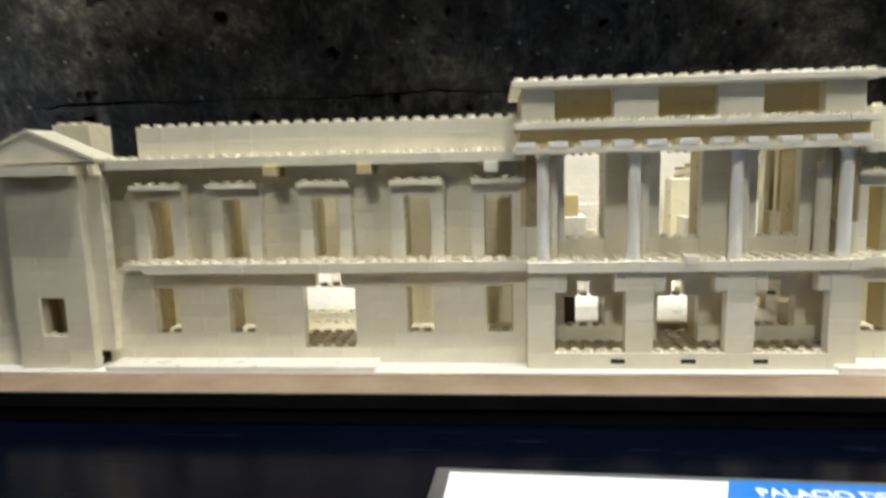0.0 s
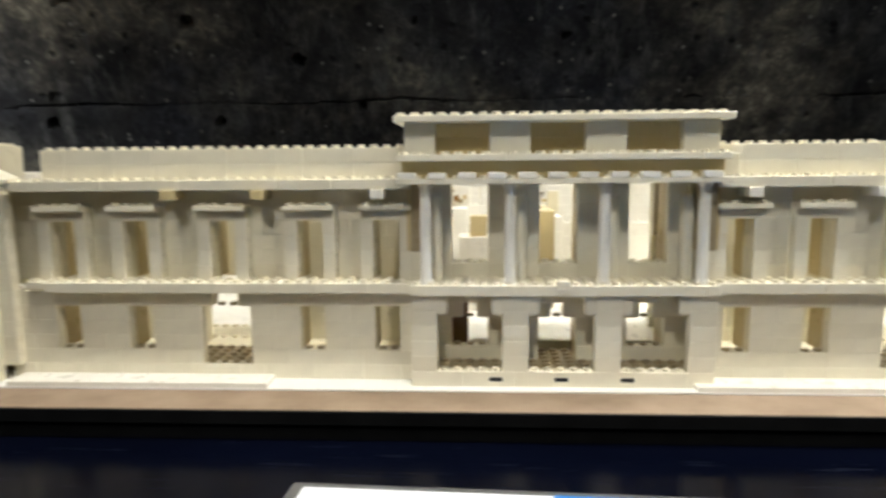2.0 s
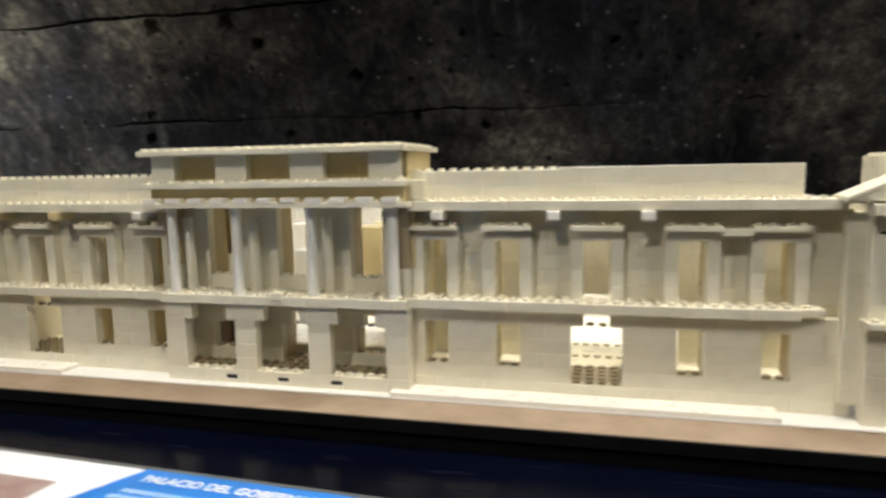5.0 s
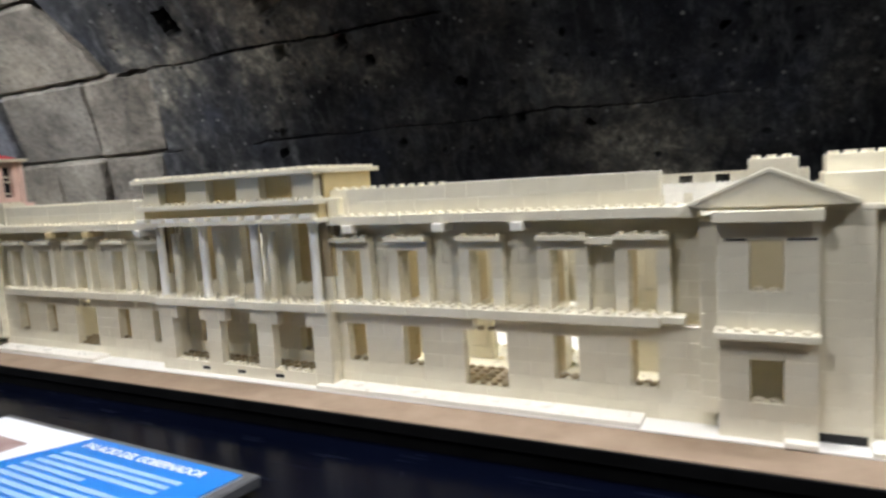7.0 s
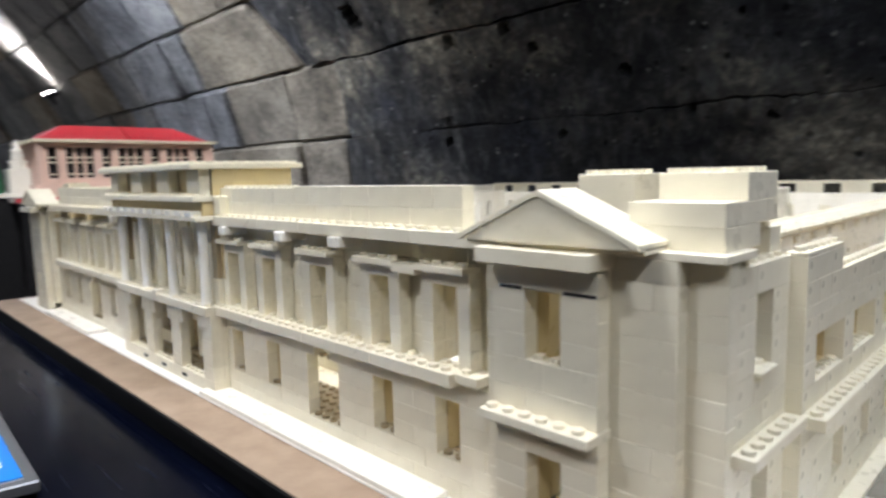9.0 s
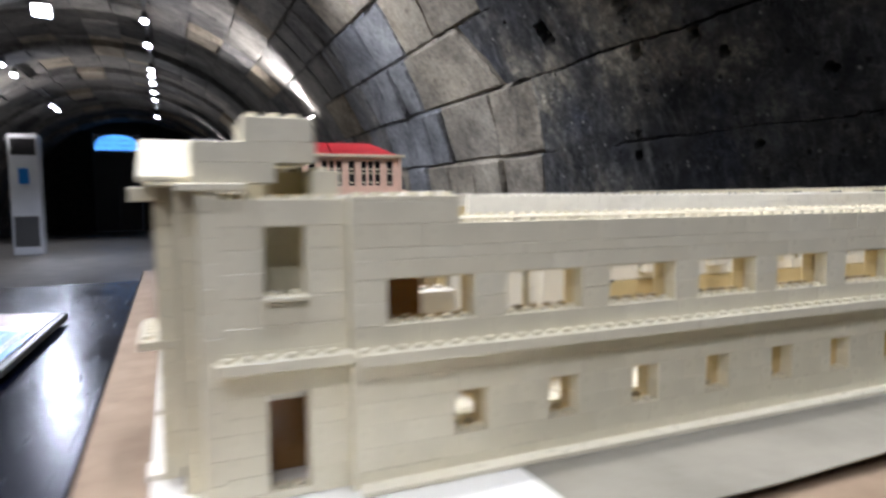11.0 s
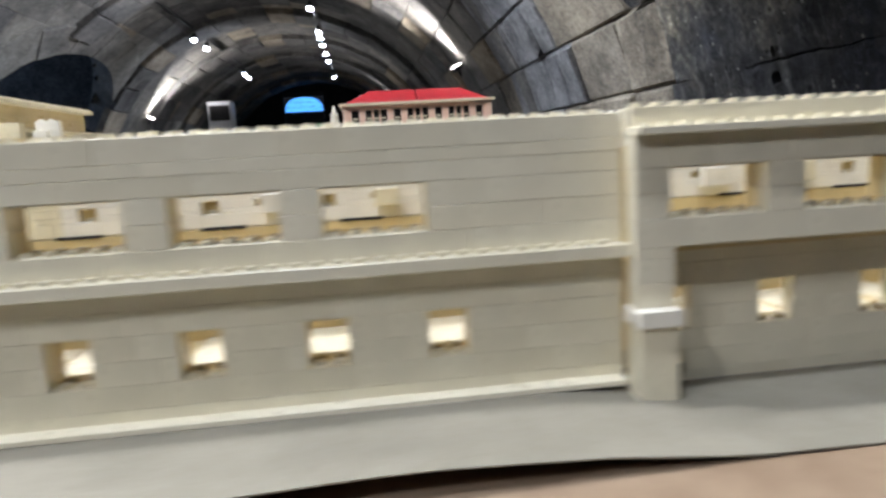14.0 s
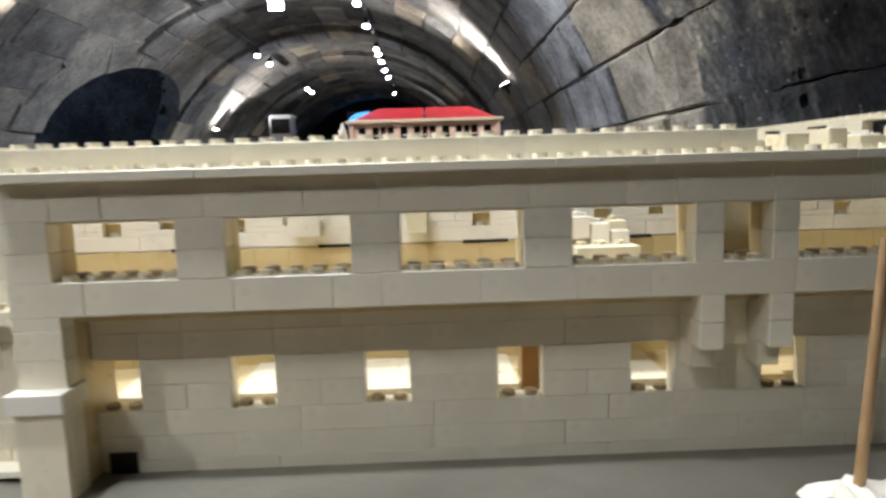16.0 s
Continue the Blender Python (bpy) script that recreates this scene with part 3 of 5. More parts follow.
def far_door():
    door = tagged(new("door_1"), "black double door under a lit blue fanlight", "door", kind="structure")
    x, mid, base, half, tall = X_END - 0.05, -1.28, 2.34, 0.575, 0.45
    for y in (mid - 0.6, mid):
        g = Geo().box((x - 0.06, y + 0.005, 0.02), (x, y + 0.595, 2.24), 0.01)
        for z in (0.25, 1.2):
            g.box((x, y + 0.1, z), (x + 0.02, y + 0.5, z + 0.75), 0.008)
        part("door_leaf", g, BLACK, door)
    pane = Geo()
    ring = [(mid + half * math.cos(t), base + tall * math.sin(t) ** 0.6) for t in np.linspace(0.001, math.pi - 0.001, 17)]
    pane.v = [(x - 0.03, y, z) for y, z in ring] + [(x - 0.01, y, z) for y, z in ring]
    n = len(ring)
    pane.f = [tuple(range(n)), tuple(range(2 * n - 1, n - 1, -1))] + [(i, (i + 1) % n, n + (i + 1) % n, n + i) for i in range(n)]
    window = part("fanlight", pane, FAN, door, "half-round fanlight glowing blue")
    for k in range(-5, 6):
        y = mid + 0.098 * k
        top = base + tall * max(0, 1 - (0.098 * k / half) ** 2) ** 0.3
        part("glazing_bar", Geo().box((x - 0.008, y - 0.011, base), (x + 0.006, y + 0.011, top)), BLACK, window)
    for z in (base + 0.15, base + 0.29):
        part("glazing_bar", Geo().box((x - 0.008, mid - half, z - 0.007), (x + 0.004, mid + half, z + 0.007)), BLACK, window)
    lintel = Geo().box((x - 0.05, mid - 0.6, 2.24), (x + 0.02, mid + 0.6, 2.34), 0.01)
    lintel.box((x - 0.05, mid - 0.6, 2.8), (x + 0.02, mid + 0.6, 2.96))
    part("lintel", lintel, BLACK, door)


far_door()

# ---- table, board and base ----
g = Geo().box((-0.425, -0.40, Z0 - 0.075), (1.15, 1.25, Z0 - 7 * P), 0.004)
table = thing("display_table", "long display table with a glossy navy top", "table")
part("tabletop", g, NAVY, table)
skirt = Geo().box((-0.40, -0.37, 0.05), (1.12, 1.22, Z0 - 0.075), 0.004)
part("table_skirt", skirt, BLACK, table, "black boxed-in table base")

board = thing("wooden_board", "raw plywood board under the brick model", "board")
part("panel", U(Geo(), -50.6, 80, -4.7, 16, -3.9, -1.35, 0.0004), WOODEN, board)
part("panel", U(Geo(), -50.6, 66, 16.03, 122, -3.9, -1.35, 0.0004), WOODEN, board)
part("panel", U(Geo(), 66.03, 80, 16.03, 122, -3.9, -2.85, 0.0004), WOODEN, board)
part("edge_strip", U(Geo(), -50.8, 80.2, -5.0, -4.72, -3.9, -1.45, 0.0003), TAPE, board, "black edge strip")
part("bearer", U(Geo(), -50, 79, -4.6, 121, -7, -3.9, 0), TAPE, board)

card = thing("base_card", "white card sheet under the model, edge curling up", "card sheet")
part("sheet", U(Geo(), -48.6, 65.8, -0.9, 119, -1.35, -1.0, 0.0002), BASE, card)
g = Geo()
for i in range(61):
    y = 18 + (119 - 18) * i / 60
    lift = 0.9 * math.exp(-((y - 47) / 9) ** 2) + 0.25 * math.sin(y * 0.22) ** 2
    drop = 1.6 * min(max((y - 57) / 6, 0), 1)
    for x, w in ((65.9, 0), (70, 0.1), (73.9, 0.5), (75.9, 1.0)):
        g.v.append((x * S, y * S, Z0 + (-1.05 - drop + lift * w) * P))
    for x, w in ((75.9, 1.0), (65.9, 0)):
        g.v.append((x * S, y * S, Z0 + (-1.2 - drop + lift * w) * P))
for i in range(60):
    for j in range(6):
        a, b = i * 6 + j, i * 6 + (j + 1) % 6
        g.f.append((a, b, b + 6, a + 6))
part("side_sheet", g, PAPER, card, "grey-white card apron, lifted at its edge")

front = Geo()
for i in range(13):
    y, k = 1.5 + 17.2 * i / 12, len(front.v)
    for x, z in ((65.9, -1.06), (71, -1.06), (76.4 + 0.25 * math.sin(y * 0.5), -1.0 + 0.2 * math.sin(y * 0.35) ** 2), (76.4 + 0.25 * math.sin(y * 0.5), -1.2), (65.9, -1.2)):
        front.v.append((x * S, y * S, Z0 + (z - 0.02) * P))
    if i:
        front.f += [(k - 5 + j, k - 5 + (j + 1) % 5, k + (j + 1) % 5, k + j) for j in range(5)]
part("corner_sheet", front, BASE, card, "white card at the corner")

# ---- the brick model of the palace ----
palace = thing("brick_palace", "ivory toy-brick model of a two-storey colonial palace", "building model")


def flip(m, a, b):
    return (23 - b, 23 - a) if m else (a, b)


def wing(m):
    """One half of the front between the portico and a corner tower."""
    F = lambda a, b: flip(m, a, b)
    sash = [(24, 26), (30, 32), (37, 39), (44, 46), (50, 52)]
    low = [(*F(a, b), 5, 14) for a, b in sash if a != 37] + [(*F(36, 40), 2, 14), (*F(37, 39), 14, 17)]
    wall(palace, "x", *F(23, 56), 1.5, -1, 17, low, False, name="lower_wall", sill_mat=OLIVE)
    belt(palace, *F(23, 52.3), 0.5, 2.5, 17, 19)
    belt(palace, *F(52.3, 54), 0.9, 2.5, 17.6, 19, studded=True)
    wall(palace, "x", *F(23, 56), 2.5, 19, 37, [(*F(a, b), 19, 31) for a, b in sash], False, name="upper_wall", sill_mat=OLIVE)
    for a, b in sash:
        sur = part("window_surround", U(Geo(), *F(a - 0.9, b + 0.9), 1.7, 2.4, 31.2, 32.8, 0), BRICK, palace)
        for p in (a - 1, b):
            for k in range(4):
                lay(sur, F(p, p + 1)[0], 1.5, 19 + 3 * k, 1, 1, 3)
        lay(sur, F(a - 1, b + 1)[0], 1.5, 31, 4, 1, 2)
        lint = U(Geo(), *F(a - 1, b + 1), 0.9, 2.5, 33, 34)
        studs(lint, *F(a - 1, b + 1), 1.0, 2.0, 34)
        part("lintel", lint, BRICK, sur)
    belt(palace, *F(23, 55), 0.7, 3.5, 37, 39, studded=False, name="cornice")
    part("cornice_stud", studs(Geo(), *F(23, 55), 0.7, 1.7, 39), BRICK, palace)
    wall(palace, "x", *F(23, 52.4), 1.7, 39, 42, (), False, name="parapet")
    if m:
        wall(palace, "x", *F(23, 52.4), 1.7, 42, 45, (), True, name="parapet")
    else:
        wall(palace, "x", 23, 35, 1.7, 42, 45, (), True, name="parapet")
        wall(palace, "x", 35, 52.4, 1.7, 42, 45.3, (), False, name="parapet", rise=3.3)
        part("lintel_link", U(Geo(), 46.95, 49.05, 0.95, 2.5, 32.2, 33.6), BRICK, palace)
    # white plates along the foot of the wall
    foot = part("foot_strip", U(Geo(), *(F(34.5, 54.8) if m else (21.6, 50.8)), -0.78, 1.3, -1, -0.3, 0), WHITE, palace, "white plates along the wall's foot")
    at, end = F(34.2, 55) if m else (21.5, 51)
    k = 0
    while at < end - 0.5:
        d = min((6, 8, 4, 8)[k % 4], end - at)
        lay(foot, at, -0.85, -1, d, 2.3, 1, False, WHITE, "plate")
        at, k = at + d, k + 1
    for a, mat in ((25.0, WHITE), (34.2, TAN if m else WHITE), (41.2, TAN if m else WHITE)):
        part("bracket", U(Geo(), *F(a, a + 1), 0.3, 2.5, 35.2, 36.98), mat, palace)
    # added tan linings; their darker colour stands in for shade in the window reveals
    for a, b in sash:
        for p in (a - 0.6, b):
            slab(palace, "window_jamb", *F(p, p + 0.6), 3.52, 5.2, 19.05, 33, TAN)
            if a != 37:
                slab(palace, "window_jamb", *F(p, p + 0.6), 2.52, 4.6, 4.6, 15, TAN)
    # rooms behind
    slab(palace, "partition", *F(42.3, 43.3), 3.6, 8.95, 2.05, 31, CREAM)
    wall(palace, "x", *F(23, 60), 9, -1, 31, [(*F(35.6, 45), 2, 17)], True, CREAM, "room_wall", pieces=False)
    wall(palace, "x", *F(23, 58), 13, -1, 31, [(*F(a, a + 2), 20, 29) for a in range(25, 56, 6)] + [(*F(29.5, 46.5), 2, 17)] + [(*F(a, a + 2), 5, 13) for a in (26, 48)], True, CREAM, "court_wall", pieces=False)
    slab(palace, "ground_floor", *F(23, 56), 2.5, 6.5, 0.4, 2, OLIVE, True)
    slab(palace, "ground_floor", *F(23, 56), 6.5, 13, 0.4, 2, CREAM, False)


def tower(m):
    """A corner tower with its gable, set forward of the wing."""
    F = lambda a, b: flip(m, a, b)
    holes = [(*F(58.2, 60.2), 5.5, 13)] + ([] if m else [(58.2, 60.2, 24.6, 33.2)])
    wall(palace, "x", *F(56.2, 62.2), -0.2, -1, 36.3, holes, False, name="tower_front", levels=(-1, 2.5, 5.5, 8, 10.5, 13, 15, 18, 21, 24.6, 27.6, 30.4, 33.2, 36.3))
    slab(palace, "tower_room", *F(56.5, 62), 4.6, 5.6, 16.9, 36, CREAM)
    # the left tower's dark slab is added close in, to darken its window
    slab(palace, "tower_room", *F(56.5, 62), *((3, 4) if m else (4.6, 5.6)), -1, 16.8, OLIVE if m else CREAM)
    wall(palace, "x", *F(55, 56.2), 0.7, 2, 36.3, (), False, name="tower_return")
    wall(palace, "x", *F(62.2, 65.3), 0.8, -1, 37.5, (), False, name="tower_return")
    if not m:
        wall(palace, "x", 65.3, 67, 1.7, -1, 37.5, (), False, name="tower_return")
    x0, x1 = F(56, 62.3)
    if not m:
        belt(palace, x0, x1, -1.2, 0.8, 16.8, 18, studded=True, name="tower_belt")
    slab(palace, "tower_cornice", *F(56, 62.4), -1.3, 0.8, 36.3, 38.2, BRICK)
    slab(palace, "tower_cap", *F(54.6, 64.4), -0.3, 1.9, 38.2, 39, BRICK)
    a, b = F(54.4, 64.4)
    gable = Geo().prism([(a * S, Z0 + 38.8 * P), (b * S, Z0 + 38.8 * P), ((a + b) / 2 * S, Z0 + 44.4 * P)], -0.7 * S, 2.1 * S)
    ga = part("gable", gable, BRICK, palace, "low triangular pediment")
    for sgn in (0, 1):
        rake = Geo()
        mid, e = (a + b) / 2, (a, b)[sgn]
        rake.prism([(mid * S, Z0 + 44.3 * P), (mid * S, Z0 + 44.9 * P), (e * S, Z0 + 39.4 * P), (e * S, Z0 + 38.75 * P)], -0.8 * S, 2.3 * S)
        part("raking_cornice", rake, BRICK, ga)
    ch = part("roof_block", U(Geo(), *F(58.0, 61.2), 4.6, 7.6, 36.05, 46.4), BRICK, palace)
    studs_on = studs(Geo(), *F(58.0, 61.2), 4.6, 7.6, 46.4)
    part("stud", studs_on, BRICK, ch)
    # tan linings again, for the shade in the tower's window reveals
    for p in (57.6, 60.2):
        slab(palace, "window_jamb", *F(p, p + 0.6), 0.85, 2.9, 5, 35, TAN)
    if not m:
        for p, q in ((56.7, 58.0), (60.4, 62.1)):
            part("joint_gap", U(Geo(), p, q, -0.215, -0.1, 33.05, 33.45, 0), DARK, palace, "dark strip in place of an open joint beside the window head")
        part("foot_gap", U(Geo(), 62.3, 65.0, 0.72, 0.9, -0.95, 0.5, 0), DARK, palace, "small dark block in place of a gap")
        lay(palace, 60.2, -1.05, -1, 2, 0.85, 0.9, False, WHITE, "foot_plate")
        lay(palace, 65.1, -0.9, -1, 3, 2.5, 0.8, False, WHITE, "foot_plate")
    if m:
        wall(palace, "y", 1.9, 13, 23 - 65.3, -1, 36, (), True, name="tower_side", pieces=False)
        return
    wall(palace, "y", 2.6, 8.8, 66, -1, 36.5, [(4.7, 6.7, 0, 12.5), (4.7, 6.7, 24.6, 33.2)], True, name="tower_side", levels=(-1, 0, 2.5, 5, 8, 10, 12.5, 15, 18, 21, 24.6, 27.6, 30.4, 33.2, 36.5))
    slab(palace, "tower_room", 64.0, 65.0, 3, 8.7, 17, 35, CREAM)
    slab(palace, "tower_room", 62.5, 63.5, 3, 9, -1, 16.9, BROWN)
    lay(palace, 64.4, 4.6, 10.6, 1.2, 2.2, 3, True, WHITE)
    belt(palace, 66, 68, 2.3, 8.9, 15.8, 17.2, axis="y", name="tower_belt")
    slab(palace, "window_ledge", 66, 67.3, 4.6, 6.8, 24.0, 24.6, BRICK)
    slab(palace, "tower_slab", 62.3, 67.2, 0.8, 4, 37.5, 38.4, BRICK)
    lowbox = part("roof_block", U(Geo(), 62.8, 66.6, 1.8, 5.2, 38.5, 43.2, 0), BRICK, palace)
    lay(lowbox, 62.6, 1.6, 38.4, 4.2, 3.8, 2.5)
    lay(lowbox, 62.6, 1.6, 40.9, 4.2, 4.6, 2.5)
    lay(lowbox, 62.6, 6.2, 40.9, 4.2, 1.2, 2.5)
    lay(lowbox, 62.8, 3.9, 43.4, 4, 3.4, 3, True)
    lay(lowbox, 62.6, 5.4, 37, 2, 3, 3, True, TAN)
    lay(lowbox, 64.6, 7.2, 37, 2, 1.4, 3, True)


def portico():
    """The projecting middle: arcade below, columns above, attic and roof."""
    pa = palace
    spans = [(2, 7), (9, 14), (16, 21)]
    wall(pa, "x", 0, 23, 0, -1, 17, [(a, b, 2, 17) for a, b in spans], False, name="arcade_wall")
    for a, b in spans:
        for x in ((a, a + 0.8), (b - 0.8, b)):
            part("corbel", U(Geo(), *x, 0.02, 1, 13.2, 17), BRICK, pa)
    for x in (6, 11, 16):
        part("drain_slot", U(Geo(), x, x + 1, -0.03, 0.2, 0.1, 0.9, 0), DARK, pa, "small black slot")
    for x in (0, 22):
        wall(pa, "y", 1, 13, x, -1, 25, (), False, name="portico_side", pieces=x > 0)
        wall(pa, "y", 1, 13, x, 25, 38, (), False, OLIVE, name="portico_side", pieces=x > 0)
        for k in range(11):
            out = (0.35, 0.6, 0.25)[k % 3]
            part("side_pilaster", U(Geo(), x - out, x + 1 + out, 1.4 + 1.05 * k, 2.05 + 1.05 * k, 25, 38), (TAN, CREAM, OLIVE, TAN)[k % 4], pa)
    for k, x in enumerate((22, 22.8)):
        wall(pa, "y", 13, 15.4 - k, x, -1, (43.6, 41)[k], (), True, WHITE, name="rear_pier")
    slab(pa, "side_slab", 23.1, 24.4, 0.9, 12, 39.2, 43.2, CREAM)
    slab(pa, "arcade_floor", 1, 22, 1, 6, 0.6, 2, OLIVE, True)
    inner = [(3, 6), (10, 13), (17, 20)]
    lower = [(3, 6, 5, 11), (4, 5, 11, 14), (10, 13, 2, 11), (11, 12, 11, 14), (17, 20, 5, 11), (18, 19, 11, 14)]
    wall(pa, "x", 1, 22, 3, 2, 17, lower, False, CREAM, name="arcade_back", sill_mat=OLIVE)
    for a, b in inner:
        for x in (a - 0.7, b):
            slab(pa, "door_jamb", x, x + 0.7, 4.05, 5.8, 2.02, 15, (TAN, BROWN)[a == 3])
    slab(pa, "room_screen", 1.8, 4.3, 7, 8, -0.5, 14.5, BROWN)
    belt(pa, 0, 23, -0.4, 3, 17, 19, name="balcony")
    part("keystone", U(Geo(), 11, 12, -0.5, 0.6, 18.2, 19.9), BRICK, pa)
    slab(pa, "balcony_floor", 1, 22, 3, 8, 16.6, 19, CREAM, True)
    wall(pa, "x", 1, 22, 3, 19, 38, [(a, b, 19, 38) for a, b in inner], False, name="balcony_wall")
    for a, b in inner:
        rail = part("balcony_rail", U(Geo(), a + 0.1, b - 0.1, 3.2, 3.9, 19, 21.8, 0), BRICK, pa)
        lay(rail, a, 3.05, 19, 3, 1, 3, True)
    for x in (1.2, 7.55, 14.55, 21.8):
        col = Geo().tube(x * S, 0.35 * S, Z0 + 19 * P, Z0 + 38 * P, 0.0036, 20, 0.0034, True)
        col.tube(x * S, 0.35 * S, Z0 + 19 * P, Z0 + 19.9 * P, 0.0042, 20)
        col.tube(x * S, 0.35 * S, Z0 + 37.2 * P, Z0 + 38 * P, 0.0042, 20)
        part("column", col, WHITE, pa, "slim round column")
    for x in (8.4, 15.4, 1.9, 21.0):
        pil = Geo().tube(x * S, 1.7 * S, Z0 + 19 * P, Z0 + 35.6 * P, 0.0039, 20, 0.0039, True)
        part("inner_column", pil, BRICK, pa)
    # entablature with its dentils
    belt(pa, -0.9, 23.4, -0.9, 4, 38, 39, name="entablature", mat=BRICK)
    # tan colour of the frieze stands in for shade under the cornice
    part("frieze", U(Geo(), -0.5, 23, 0, 3.6, 39, 42.2), TAN, pa)
    x = -0.7
    while x < 22.2:
        if not 10.8 < x < 12:
            part("dentil", U(Geo(), x, x + 1.3, -0.95, 0.3, 39.02, 40.1), WHITE, pa)
        x += 2.2
    belt(pa, -0.8, 23.2, -0.9, 8, 42.2, 43.4, name="entablature_top")
    wall(pa, "x", -0.2, 22.8, 1, 43.4, 49.2, (), False, TAN, "attic_panel", pieces=False)
    for a, b in ((-0.3, 2), (6, 9), (13, 16), (20, 22.6)):
        pier = part("attic_pier", U(Geo(), a + 0.1, b - 0.1, 0.2, 1, 43.5, 49.1, 0), BRICK, pa)
        lay(pier, a, 0, 43.4, b - a, 1, 3)
        lay(pier, a, 0, 46.4, b - a, 1, 2.8)
    wall(pa, "y", 1, 8, 22, 43.4, 49.2, (), False, TAN, "attic_side", pieces=False)
    wall(pa, "y", 1, 8, -0.3, 43.4, 49.2, (), False, TAN, "attic_side", pieces=False)
    wall(pa, "x", -0.2, 22.8, 8, 43.4, 49.2, (), False, TAN, "attic_panel", pieces=False)
    belt(pa, -1.0, 23.3, -1, 10, 49.2, 50.4, name="roof")
    wall(pa, "x", 0, 23, 13, -1, 38, [(1.5, 21.5, 19, 36), (1.5, 21.5, 2, 16)], False, CREAM, "portico_rear", pieces=False)
    for a, b in inner:
        for x in (a - 1, b):
            slab(pa, "opening_cheek", x, x + 1, 4.05, 6, 19, 38, TAN)


# blocks in the upper rooms of the flank: x, x, y, y, z, z, plastic, studs; and in its lower rooms: y, y, plastic
UPSTAIRS = [
    (58.6, 60, 17.6, 23.2, 15, 26.5, WHITE, True), (62, 63.6, 14.2, 16.4, 15, 22.5, WHITE, True), (60, 61.4, 19, 21, 15, 20.6, WHITE, True),
    (58.6, 61, 24.2, 26.3, 15, 25.5, WHITE, True), (58.6, 61, 26.3, 27.8, 15, 19.8, WHITE, True), (58.6, 59.6, 34.5, 36, 21.5, 24.6, WHITE, True),
    (58.6, 59.4, 41.6, 43, 22, 24.8, WHITE, True), (58.6, 59.4, 48.4, 49.8, 22, 24.6, CREAM, True), (58.6, 59.4, 69.6, 71.4, 21.6, 24.6, WHITE, True),
    (58.6, 59.4, 76.2, 77.4, 21.6, 24.8, CREAM, True), (58.6, 60.4, 82.4, 83.6, 15, 20.6, CREAM, True), (60.2, 61.8, 85.2, 88.6, 15, 19.6, CREAM, True),
    (58.6, 60, 85.6, 86.6, 20.4, 23.2, WHITE, True), (58.6, 60, 87.4, 88.4, 20.4, 22.6, CREAM, True),
]
DOWNSTAIRS = [
    (14.4, 18, BRICK), (19.9, 24, BRICK), (25, 30, BRICK), (31, 34.1, BRICK), (34.9, 36.6, BROWN), (38, 41.2, BRICK), (43.8, 48.3, BRICK), (50.6, 54, BRICK),
    (61.7, 64, BRICK), (67.8, 71.6, BRICK), (73, 77.6, BRICK), (79.6, 81.4, BRICK), (82, 83, BROWN), (86.4, 89.2, BRICK), (93, 95, TAN),
]


